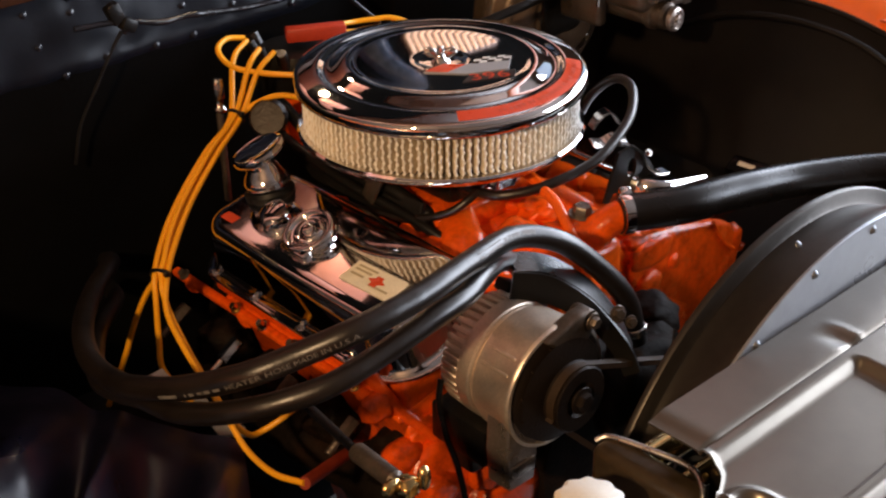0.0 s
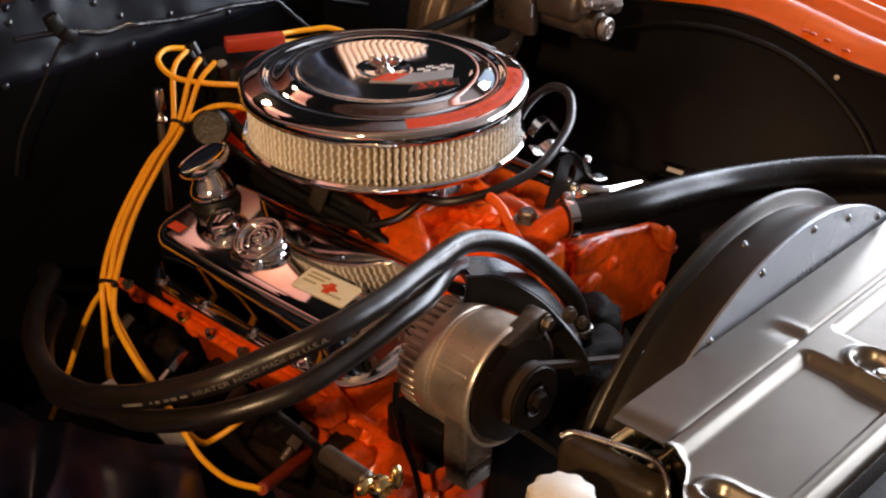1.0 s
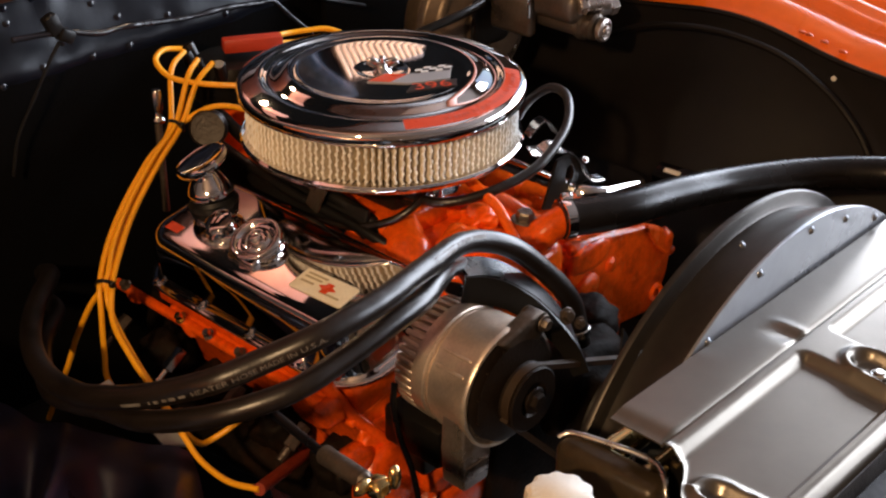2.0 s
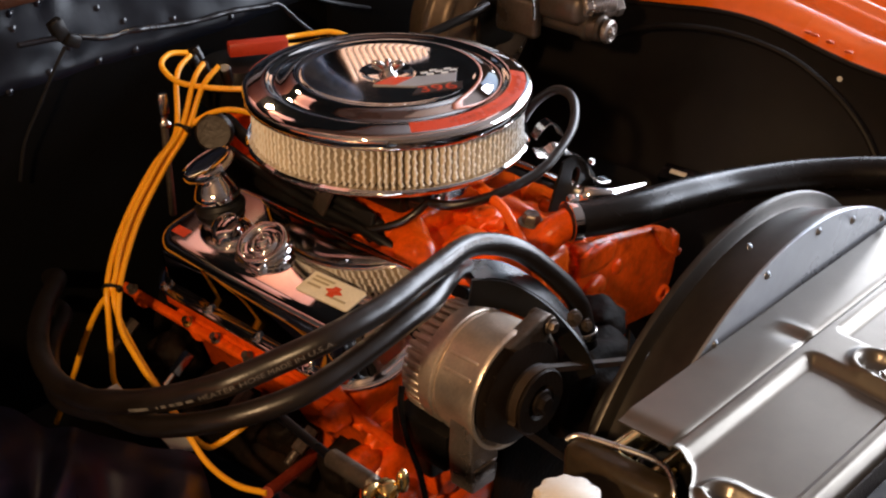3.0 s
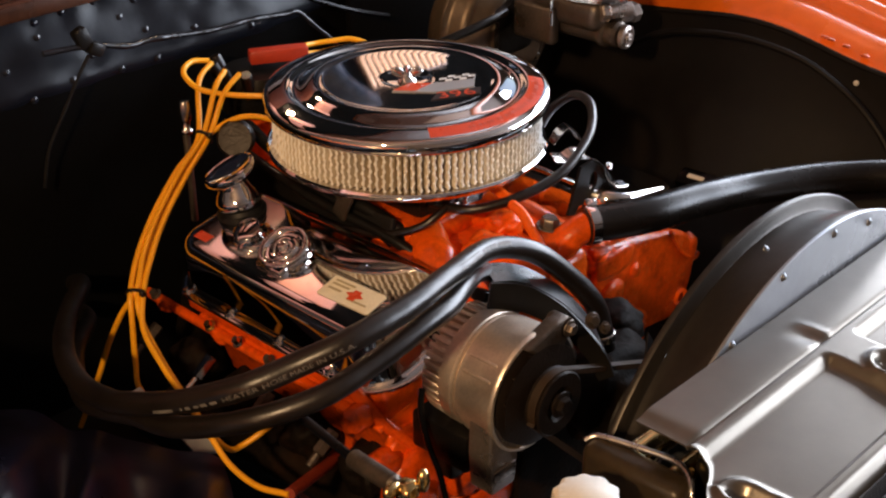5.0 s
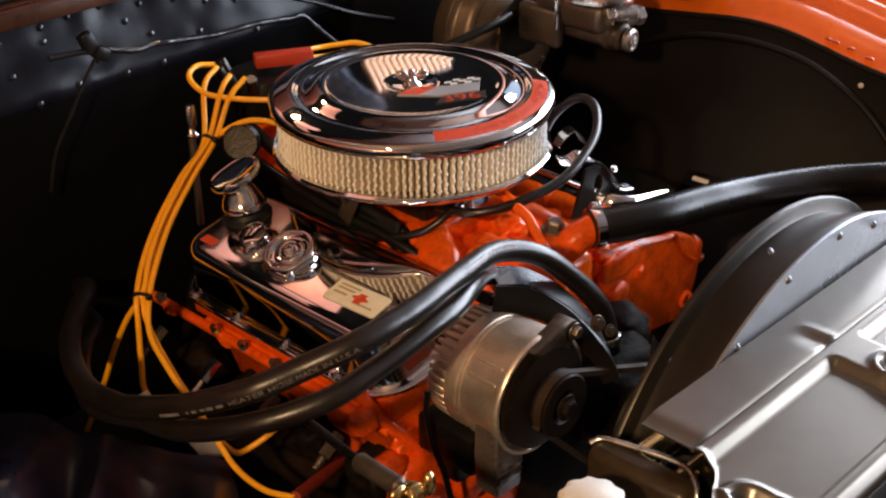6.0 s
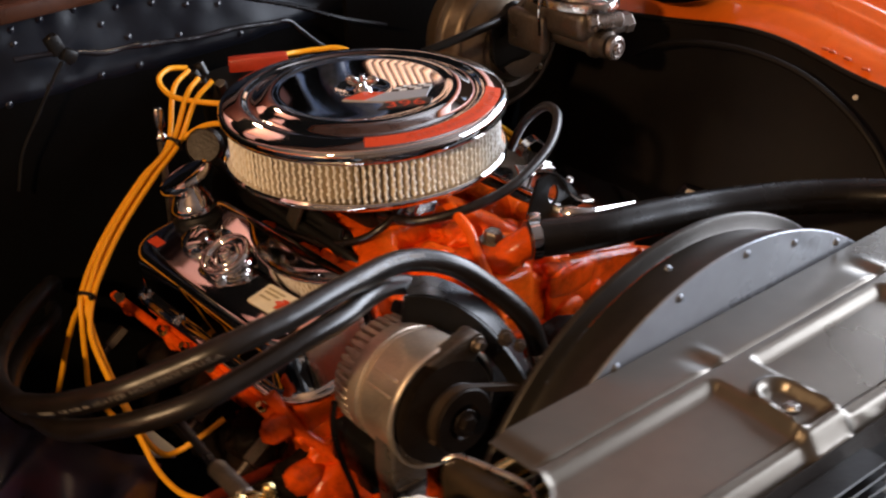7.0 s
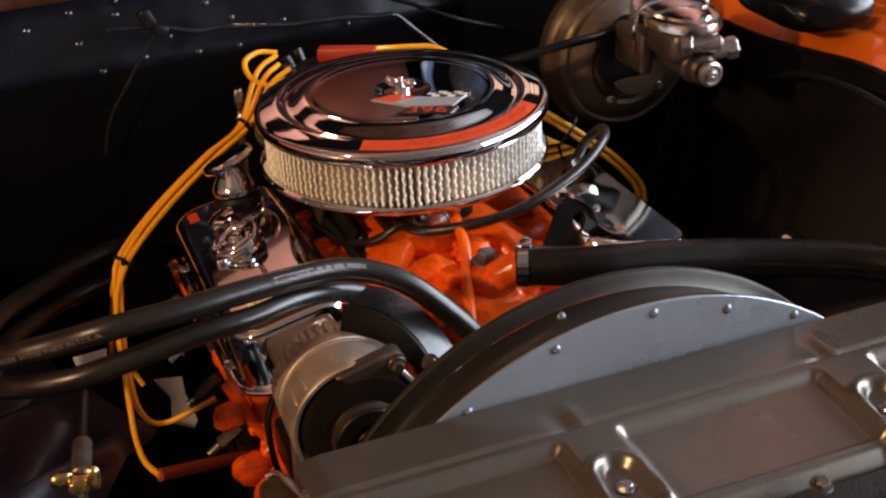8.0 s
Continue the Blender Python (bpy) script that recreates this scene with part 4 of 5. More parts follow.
# bracket on the driver-side cover
vcb = thing("cable_bracket", (0.19, -0.18, 0.80), "chrome cable bracket bolted to the valve cover", "bracket")
holed = bmesh.new()
ring = [(0.098, 0.795), (0.125, 0.788), (0.150, 0.800), (0.200, 0.782), (0.208, 0.790), (0.174, 0.838), (0.150, 0.858), (0.122, 0.856)]
hole = [(0.148 + 0.009 * math.cos(radians(225 + 45 * k)), 0.828 + 0.014 * math.sin(radians(225 + 45 * k))) for k in range(8)]
vo = [[holed.verts.new((x, y, z)) for x, z in ring] for y in (-0.189, -0.185)]
vi = [[holed.verts.new((x, y, z)) for x, z in hole] for y in (-0.189, -0.185)]
for k in range(8):
    n = (k + 1) % 8
    holed.faces.new((vo[0][k], vo[0][n], vi[0][n], vi[0][k]))
    holed.faces.new((vo[1][k], vi[1][k], vi[1][n], vo[1][n]))
    holed.faces.new((vo[0][k], vo[1][k], vo[1][n], vo[0][n]))
    holed.faces.new((vi[0][k], vi[0][n], vi[1][n], vi[1][k]))
sub("bracket_plate", holed, BLACK, vcb, "black holed bracket plate")
sub("folded_strap", ribbon([(0.128, -0.176, 0.862), (0.146, -0.184, 0.858), (0.160, -0.190, 0.846), (0.170, -0.192, 0.826), (0.186, -0.196, 0.812), (0.204, -0.198, 0.808)], (0.010, 0.014), (0.25, 0.95, 0.1), 0.0022), CHROME_WORN, vcb, "folded bright chrome strap", 25)
sub("cable_clip", join(ribbon([(0.172, -0.098, 0.846), (0.182, -0.102, 0.860), (0.193, -0.106, 0.866), (0.203, -0.110, 0.858), (0.212, -0.114, 0.842)], (0.014, 0.018), (0.3, 0.95, 0.1), 0.0022),
                     ribbon([(0.150, -0.120, 0.838), (0.168, -0.124, 0.834), (0.186, -0.126, 0.838), (0.204, -0.128, 0.830)], (0.018, 0.014), (0.2, 0.9, 0.4), 0.0022)), CHROME_WORN, vcb, "scalloped bright steel cable clip", 25)
for p in ((0.166, -0.199, 0.846), (0.158, -0.192, 0.806), (0.168, -0.192, 0.80)):
    sub("bracket_bolt", hexbolt(p, (0, -0.6, 0.6), 0.0034, 0.004), BRASS if p[2] < 0.82 else STEEL, vcb)

# ---- air cleaner ----
ac = thing("air_cleaner", (0, 0, 0.873), "round chrome open-element air cleaner with a domed lid", "air cleaner")
lid_prof = [(0.172, 0.9430), (0.1760, 0.9345), (0.1790, 0.9335), (0.1808, 0.9360), (0.1814, 0.9410), (0.1809, 0.9465), (0.1785, 0.9503), (0.1735, 0.9521), (0.166, 0.9538), (0.158, 0.9557), (0.1535, 0.9565), (0.1505, 0.9562),
            (0.148, 0.9548), (0.1455, 0.9530), (0.143, 0.9522), (0.139, 0.9526), (0.134, 0.9548), (0.127, 0.9585), (0.121, 0.9608), (0.1165, 0.9617), (0.112, 0.9617), (0.1085, 0.9608), (0.105, 0.9602), (0.102, 0.9601), (0.09, 0.9601), (0.06, 0.9602),
            (0.045, 0.9602), (0.038, 0.9602), (0.036, 0.9602), (0.034, 0.9600), (0.0315, 0.9595), (0.028, 0.9575), (0.018, 0.9565), (0.0, 0.9565)]
lid = sub("lid", lathe(lid_prof, 160), CHROME, ac)
sub("base_pan", lathe([(0.0, 0.858), (0.10, 0.858), (0.148, 0.8625), (0.168, 0.8685), (0.1755, 0.8725), (0.1795, 0.8765), (0.1800, 0.8805), (0.1775, 0.8830), (0.170, 0.881), (0.0, 0.879)], 140), CHROME, ac)
NP = 126


def pleat(a, r, z):
    ph = (a * NP / (2 * math.pi)) % 1.0
    tri = 1 - abs(2 * ph - 1)
    return r - 0.016 * (1 - tri) ** 1.1 + 0.0006 * math.sin(z * 900 + a * 37) * tri


sub("filter_element", lathe([(0.1685, 0.8815 + 0.0604 * k / 8) for k in range(9)], NP * 6, None, wobble=pleat), PAPER, ac, "cream pleated paper filter element")


def screen():
    """Expanded metal screen: upright strands that sway against their neighbours and touch at the knots."""
    bm = bmesh.new()
    cols, steps = NP, 60
    r = 0.1712
    pitch = 2 * math.pi / cols
    for i in range(cols):
        rows = []
        side = 1 if i % 2 else -1
        for k in range(steps + 1):
            z = 0.8825 + 0.0585 * k / steps
            ph = math.pi * 9 * k / steps + 0.5 * math.pi * (i % 2) + 0.3 * math.sin(i * 0.9)
            a = pitch * (i + 0.5 + 0.09 * math.sin(ph) + 0.06 * math.sin(i * 7.7) + 0.04 * math.sin(i * 2.3 + k * 0.11))
            w = (0.00110 + 0.00085 * abs(math.sin(ph)) ** 2 + 0.0001 * math.sin(i * 5.1 + k)) / r
            rr = r + side * 0.0004 * math.cos(ph) + 0.0003 * math.sin(i * 3.1)
            rows.append([bm.verts.new(((rr + d) * math.cos(a + s * w), (rr + d) * math.sin(a + s * w), z)) for s, d in ((-1, -0.0007), (0, 0.0005), (1, -0.0007))])
        for p, q in zip(rows[:-1], rows[1:]):
            for m in range(2):
                bm.faces.new((p[m], p[m + 1], q[m + 1], q[m]))
    return bm


tagged(sub("screen", screen(), MESH_WIRE, ac), "fine expanded metal screen round the filter", kind="stuff")

# rim band and emblem on the lid
band_a0, band_a1 = radians(-126), radians(-40)
sub("rim_band", lathe([(0.1722, 0.9526), (0.166, 0.9542), (0.158, 0.9561), (0.1535, 0.9569)], 60, None, band_a0, band_a1), RED_DECAL, lid, "orange-red rim decal with small lettering bars")
bars = bmesh.new()
random.seed(4)
a = band_a0 + 0.30
while a < band_a1 - 0.06:
    wdt = random.choice((0.022, 0.028, 0.034))
    piece = lathe([(0.1655, 0.9546), (0.1605, 0.9559)], 3, None, a, a + wdt)
    bars = join(bars, piece)
    a += wdt + random.choice((0.010, 0.012, 0.03))
sub("rim_lettering", bars, DARK_RED, lid, "dark red lettering bars")
U, V = Vector((0.735, -0.678, 0)), Vector((0.678, 0.735, 0))


def flat(points, z0, z1):
    return plate([tuple((U * p + V * q)[:2]) for p, q in points], z0, z1)


ZD = 0.9604
sub("emblem_backing", flat([(-0.020, -0.045), (0.030, -0.052), (0.082, -0.036), (0.086, -0.002), (0.034, -0.020)], ZD, ZD + 0.0010), GREY_DECAL, lid, "grey emblem backing")
sub("emblem_flag", flat([(-0.018, -0.043), (0.008, -0.047), (0.030, -0.023), (0.004, -0.020)], ZD + 0.0010, ZD + 0.0016), RED_DECAL, lid, "orange-red emblem flag")
for i in range(5):
    for j in range(3):
        u0, v0 = 0.038 + 0.0092 * i + 0.002 * j, -0.020 + 0.0062 * j + 0.0022 * i
        sub("flag_check", flat([(u0, v0), (u0 + 0.009, v0 + 0.002), (u0 + 0.010, v0 + 0.0078), (u0 + 0.001, v0 + 0.0058)], ZD + 0.0010, ZD + 0.0016), WHITE_DECAL if (i + j) % 2 else BLACK_DECAL, lid)
sub("number_plate", flat([(0.026, -0.078), (0.088, -0.060), (0.090, -0.038), (0.034, -0.056)], ZD, ZD + 0.0008), BLACK_DECAL, lid, "black badge plate")
num = lettering("396", 0.030)
moved(num, Matrix.Diagonal((1.12, 0.92, 1, 1)))
mm = Matrix((Vector((U.x, V.x, 0, 0)), Vector((U.y, V.y, 0, 0)), Vector((0, 0, 1, 0)), Vector((0, 0, 0, 1))))
moved(num, Matrix.Translation(U * 0.034 + V * -0.066 + Vector((0, 0, ZD + 0.0012))) @ mm @ Matrix.Rotation(0.27, 4, "Z"))
sub("badge_number", num, RED_DECAL, lid, "red number 396")
wn_ = join(lathe([(0, 0), (0.011, 0), (0.012, 0.002), (0.008, 0.006), (0.006, 0.012), (0, 0.013)], 24, pose(0, 0, 0.9560)), rod((0, 0, 0.962), (0, 0, 0.977), 0.0032))
for s in (-1, 1):
    wn_ = join(wn_, moved(lump((0, 0, 0), (0.0085, 0.0028, 0.0065), 0.1, 1, 2), Matrix.Translation(U * s * 0.012 + Vector((0, 0, 0.969))) @ Matrix.Rotation(-0.74, 4, "Z") @ Matrix.Rotation(-s * 0.5, 4, "Y")))
sub("wing_nut", wn_, CHROME, lid, "chrome wing nut")

# ---- alternator ----
alt = thing("alternator", (-0.192, -0.33, 0.70), "cast aluminium alternator with a slotted rear case", "alternator")
AM = along((-0.198, -0.262, 0.765), (-0.198, -0.50, 0.765))
rear_case = sub("rear_case", lathe([(0, 0.014), (0.040, 0.014), (0.052, 0.016), (0.0575, 0.021), (0.0590, 0.040), (0.0658, 0.0425), (0.0668, 0.0445), (0.0670, 0.0595), (0.0650, 0.061)], 72, AM), ALU, alt)
for i in range(40):
    fm = AM @ Matrix.Rotation(2 * math.pi * i / 40, 4, "Z")
    sub("cooling_fin", moved(prism([(0.046, 0.0125), (0.0590, 0.0135), (0.0648, 0.0185), (0.0664, 0.0440), (0.046, 0.0440)], -0.0029, 0.0029, 0.0009, 1), fm), ALU, rear_case)
sub("stator_band", lathe([(0.0640, 0.0605), (0.0655, 0.0612), (0.0655, 0.0640), (0.0636, 0.0648), (0.0636, 0.0662), (0.0657, 0.0670), (0.0657, 0.0708), (0.0640, 0.0715)], 72, AM), ALU, alt, "laminated steel stator band")
sub("front_case", lathe([(0.0645, 0.071), (0.0680, 0.0725), (0.0688, 0.090), (0.0694, 0.112), (0.0706, 0.1160), (0.0706, 0.1200), (0.0694, 0.1222), (0.0660, 0.1226), (0.0640, 0.1200), (0.062, 0.110), (0, 0.108)], 72, AM), ALU, alt)
# Alternator front lies in shadow; the dark colour paints that in.
sub("front_cover", lathe([(0.0632, 0.1165), (0.0615, 0.1205), (0.0560, 0.1235), (0.0460, 0.1250), (0.0360, 0.1270), (0.0300, 0.1275), (0, 0.127)], 64, AM), ALU_DARK, alt, "front cover with the shade in its dark colour")
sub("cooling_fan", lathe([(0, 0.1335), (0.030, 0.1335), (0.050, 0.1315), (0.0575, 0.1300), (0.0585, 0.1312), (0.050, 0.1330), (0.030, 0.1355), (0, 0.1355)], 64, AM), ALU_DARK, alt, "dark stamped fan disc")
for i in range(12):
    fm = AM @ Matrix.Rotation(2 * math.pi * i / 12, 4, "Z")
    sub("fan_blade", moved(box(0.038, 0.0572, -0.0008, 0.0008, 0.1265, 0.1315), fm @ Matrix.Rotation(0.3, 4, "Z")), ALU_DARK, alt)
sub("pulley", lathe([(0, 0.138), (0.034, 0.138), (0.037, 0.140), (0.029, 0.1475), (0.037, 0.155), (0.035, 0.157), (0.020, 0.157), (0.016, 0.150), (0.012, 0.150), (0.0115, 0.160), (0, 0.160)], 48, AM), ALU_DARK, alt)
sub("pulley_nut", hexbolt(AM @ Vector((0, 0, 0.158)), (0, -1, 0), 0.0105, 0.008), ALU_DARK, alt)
sub("mount_lug", join(prism([(-0.222, 0.829), (-0.196, 0.8355), (-0.172, 0.842), (-0.155, 0.842), (-0.147, 0.834), (-0.148, 0.822), (-0.160, 0.808), (-0.185, 0.800)], -0.3935, -0.3740, 0.004, 3),
                      lathe([(0.0062, 0.0), (0.0105, 0.0), (0.0112, 0.0015), (0.0112, 0.0235), (0.0062, 0.0235)], 24, along((-0.158, -0.3700, 0.830), (-0.158, -0.3960, 0.830)))), GRIMY, alt, "darker stained mounting lug")
sub("lug_bolt", hexbolt((-0.158, -0.3955, 0.830), (0, -1, 0), 0.0068, 0.007), GRIMY, alt, "dull steel lug bolt")
sub("lower_lug", join(prism([(-0.264, 0.756), (-0.222, 0.718), (-0.220, 0.690), (-0.224, 0.660), (-0.262, 0.660), (-0.266, 0.705)], -0.383, -0.350, 0.004, 3), box(-0.262, -0.226, -0.386, -0.352, 0.676, 0.692, 0.003)), GRIMY_BRIGHT, alt, "darker stained lower lug")
sub("case_rib", join(moved(box(-0.0018, 0.0018, -0.003, 0.001, 0.074, 0.112, 0.0008, 1), AM @ Matrix.Rotation(radians(240), 4, "Z") @ Matrix.Translation((0, -0.068, 0))), moved(box(-0.0018, 0.0018, -0.003, 0.001, 0.074, 0.112, 0.0008, 1), AM @ Matrix.Rotation(radians(225), 4, "Z") @ Matrix.Translation((0, -0.068, 0)))), ALU, alt)
sub("plug_connector", moved(box(-0.011, 0.011, -0.008, 0.006, 0.008, 0.028, 0.002), AM @ Matrix.Rotation(radians(150), 4, "Z") @ Matrix.Translation((0, -0.068, 0))), BLACK, alt, "black plastic plug connector")
low_arm = thing("alternator_bracket", (-0.23, -0.31, 0.68), "black lower alternator bracket on the block", "bracket")
sub("bracket_plate", join(box(-0.262, -0.205, -0.345, -0.262, 0.668, 0.716, 0.005), box(-0.236, -0.196, -0.300, -0.255, 0.62, 0.70, 0.005)), BLACK, low_arm)
alt_lead = thing("cable", (-0.27, -0.30, 0.75), "thin black cable hanging behind the alternator", "cable")
sub("cable_sheath", tube([(-0.262, -0.280, 0.752), (-0.272, -0.288, 0.730), (-0.274, -0.300, 0.695), (-0.268, -0.312, 0.655), (-0.262, -0.320, 0.60)], 0.0036, 8), BLACK_GLOSS, alt_lead)

arm = thing("alternator_bracket", (-0.13, -0.35, 0.80), "black curved steel alternator bracket", "bracket")
ARM = [(-0.168, -0.288, 0.858), (-0.142, -0.302, 0.853), (-0.122, -0.318, 0.842), (-0.105, -0.345, 0.823), (-0.097, -0.378, 0.796), (-0.094, -0.396, 0.768)]
sub("bracket_strap", ribbon(ARM, (0.044, 0.040), (0.62, 0.66, -0.04), 0.004), BRACKET, arm)
sub("bracket_flange", ribbon([(x - 0.018, y - 0.019, z - 0.014) for x, y, z in ARM], (0.034, 0.020), (0.1, 0.05, 1.0), 0.004), BLACK, arm)
sub("bracket_bolt", hexbolt((-0.124, -0.400, 0.826), (-0.3, -0.8, 0.4), 0.0065, 0.007), GRIMY, arm)
sub("bracket_nut", hexbolt((-0.112, -0.408, 0.815), (-0.3, -0.8, 0.4), 0.005, 0.006), GRIMY, arm)

# ---- hoses ----
H1 = [(-0.02, -0.345, 0.72), (-0.035, -0.338, 0.78), (-0.074, -0.326, 0.832), (-0.120, -0.312, 0.875), (-0.178, -0.302, 0.898), (-0.26, -0.325, 0.912), (-0.348, -0.348, 0.919), (-0.422, -0.349, 0.917),
      (-0.468, -0.323, 0.899), (-0.51, -0.293, 0.881), (-0.535, -0.224, 0.845), (-0.545, -0.16, 0.818), (-0.540, -0.11, 0.796), (-0.533, -0.05, 0.782), (-0.509, 0.02, 0.767), (-0.467, 0.10, 0.745), (-0.411, 0.18, 0.725), (-0.345, 0.26, 0.703), (-0.31, 0.34, 0.66)]
H2 = [(-0.085, -0.262, 0.73), (-0.105, -0.258, 0.79), (-0.140, -0.268, 0.838), (-0.188, -0.290, 0.868), (-0.238, -0.319, 0.8845), (-0.286, -0.343, 0.8905), (-0.337, -0.353, 0.8925), (-0.409, -0.354, 0.882), (-0.464, -0.345, 0.871),
      (-0.515, -0.300, 0.850), (-0.535, -0.22, 0.815), (-0.531, -0.14, 0.788), (-0.525, -0.08, 0.762), (-0.517, -0.02, 0.742), (-0.480, 0.06, 0.722), (-0.43, 0.14, 0.700), (-0.365, 0.22, 0.675), (-0.32, 0.33, 0.63)]
heater_hose = thing("heater_hose", (-0.35, -0.33, 0.91), "thick black rubber heater hose with white printing", "hose", "heater hoses")
upper_tube = sub("hose_tube", tube(H1, 0.0122, 24, 0.006, rough=0.03), RUBBER, heater_hose)
lower_hose = thing("heater_hose", (-0.35, -0.33, 0.87), "black rubber heater hose running under another hose", "hose", "heater hoses")
sub("hose_tube", tube(H2, 0.0112, 24, 0.006, rough=0.03), RUBBER, lower_hose)


for ob, p, d, r in ((heater_hose, H1[0], (0.15, -0.1, -1), 0.0126), (lower_hose, H2[0], (0.25, -0.05, -0.9), 0.0116)):
    sub("end_clamp", lathe([(r, -0.002), (r + 0.0012, -0.001), (r + 0.0012, 0.008), (r, 0.009)], 28, along(Vector(p) - Vector(d) * 0.02, p)), STEEL, ob, "steel spring clamp")


def on_hose(bm, path, r, s_start, facing, shift):
    """Wraps a flat bmesh (x along, y across) onto a hose."""
    acc = [0.0]
    for a, b in zip(path[:-1], path[1:]):
        acc.append(acc[-1] + (b - a).length)
    fr = frames_of(path)
    for v in bm.verts:
        s = s_start + v.co.x
        i = max(0, min(len(acc) - 2, int(np.searchsorted(acc, s)) - 1))
        k = (s - acc[i]) / max(1e-6, acc[i + 1] - acc[i])
        p = fr[i][0].lerp(fr[i + 1][0], k)
        t = fr[i][1].lerp(fr[i + 1][1], k).normalized()
        n0 = (facing - t * facing.dot(t)).normalized()
        w = n0.cross(t).normalized()
        ang = (v.co.y + shift) / r
        v.co = p + (n0 * math.cos(ang) + w * math.sin(ang)) * (r + 0.0004)
    return bm


rev = list(reversed(spline(H1, 0.006)))
near = min(range(len(rev)), key=lambda i: (rev[i] - Vector((-0.424, -0.349, 0.917))).length)
s_end = sum((b - a).length for a, b in zip(rev[:near], rev[1:near + 1]))
FACE = Vector((-0.55, -0.66, 0.30))
txt = lettering("HEATER HOSE MADE IN U.S.A.", 0.0072)
xs = [v.co.x for v in txt.verts]
moved(txt, Matrix.Diagonal((0.124 / (max(xs) - min(xs)), 1, 1, 1)))
bmesh.ops.subdivide_edges(txt, edges=[e for e in txt.edges if e.calc_length() > 0.004], cuts=1)
sub("hose_lettering", on_hose(txt, rev, 0.0122, s_end - 0.124, FACE, -0.0035), PRINT, upper_tube, "white lettering on the hose")
marks = bmesh.new()
for x0, x1, h in ((-0.088, -0.062, 0.0035), (-0.052, -0.049, 0.003), (-0.045, -0.039, 0.0034), (-0.034, -0.028, 0.003), (-0.026, -0.018, 0.0036), (-0.014, -0.006, 0.003)):
    b = bmesh.new()
    n = max(2, int((x1 - x0) / 0.004))
    top = [b.verts.new((x0 + (x1 - x0) * i / n, h / 2, 0)) for i in range(n + 1)]
    bot = [b.verts.new((x0 + (x1 - x0) * i / n, -h / 2, 0)) for i in range(n + 1)]
    for i in range(n):
        b.faces.new((top[i], top[i + 1], bot[i + 1], bot[i]))
    marks = join(marks, b)
sub("hose_marks", on_hose(marks, rev, 0.0122, s_end - 0.124, FACE, -0.0035), PRINT, upper_tube, "worn unreadable white print bars")
marks = bmesh.new()
for x0, x1, h in ((0.000, 0.046, 0.0068), (0.050, 0.056, 0.0050), (0.060, 0.067, 0.0052), (0.070, 0.082, 0.0048), (0.086, 0.108, 0.0050)):
    b = bmesh.new()
    n = max(2, int((x1 - x0) / 0.004))
    top = [b.verts.new((x0 + (x1 - x0) * i / n, h / 2 + 0.0004 * math.sin(i * 2.7), 0)) for i in range(n + 1)]
    bot = [b.verts.new((x0 + (x1 - x0) * i / n, -h / 2 + 0.0004 * math.sin(i * 1.9), 0)) for i in range(n + 1)]
    for i in range(n):
        b.faces.new((top[i], top[i + 1], bot[i + 1], bot[i]))
    marks = join(marks, b)
sub("hose_marks", on_hose(marks, rev, 0.0122, s_end + 0.168, Vector((0.2, -0.72, 0.62)), 0.0), PRINT, upper_tube, "worn unreadable white print bars")

rad_hose = thing("radiator_hose", (0.2, -0.32, 0.80), "thick black moulded upper radiator hose", "hose")
sub("hose_tube", tube([(0.031, -0.2650, 0.8330), (0.046, -0.272, 0.833), (0.11, -0.302, 0.832), (0.20, -0.316, 0.824), (0.30, -0.336, 0.812), (0.40, -0.385, 0.807), (0.465, -0.46, 0.812), (0.49, -0.54, 0.82)],
                      0.0225, 32, 0.006), RUBBER_HOSE, rad_hose)
sub("hose_clamp", join(lathe([(0.0228, 0), (0.0250, 0.0006), (0.0252, 0.0065), (0.0250, 0.0124), (0.0228, 0.013)], 48, along((0.0325, -0.2657, 0.8330), (0.0725, -0.2848, 0.8330))),
                       moved(box(-0.007, 0.007, -0.006, 0.006, -0.005, 0.005, 0.002), pose(0.044, -0.264, 0.857, 20, 0, -35))), CHROME, rad_hose, "bright worm-drive hose clamp")
vac = thing("vacuum_hose", (0.12, -0.18, 0.86), "thin black vacuum hose looped beside the air cleaner", "hose")
sub("hose_tube", tube([(0.215, -0.035, 0.822), (0.228, -0.050, 0.862), (0.232, -0.085, 0.893), (0.213, -0.128, 0.899), (0.166, -0.168, 0.890), (0.116, -0.188, 0.878), (0.063, -0.193, 0.862), (0.0, -0.175, 0.848),
                       (-0.04, -0.14, 0.838), (-0.05, -0.09, 0.835)], 0.0062, 14), RUBBER, vac)
pcv = thing("vacuum_hose", (-0.09, -0.08, 0.80), "thin black hose under the air cleaner", "hose")
sub("hose_tube", tube([(-0.12, 0.04, 0.79), (-0.112, -0.02, 0.793), (-0.101, -0.062, 0.800), (-0.082, -0.099, 0.815), (-0.058, -0.115, 0.833), (-0.03, -0.11, 0.845)], 0.0048, 12), RUBBER, pcv)

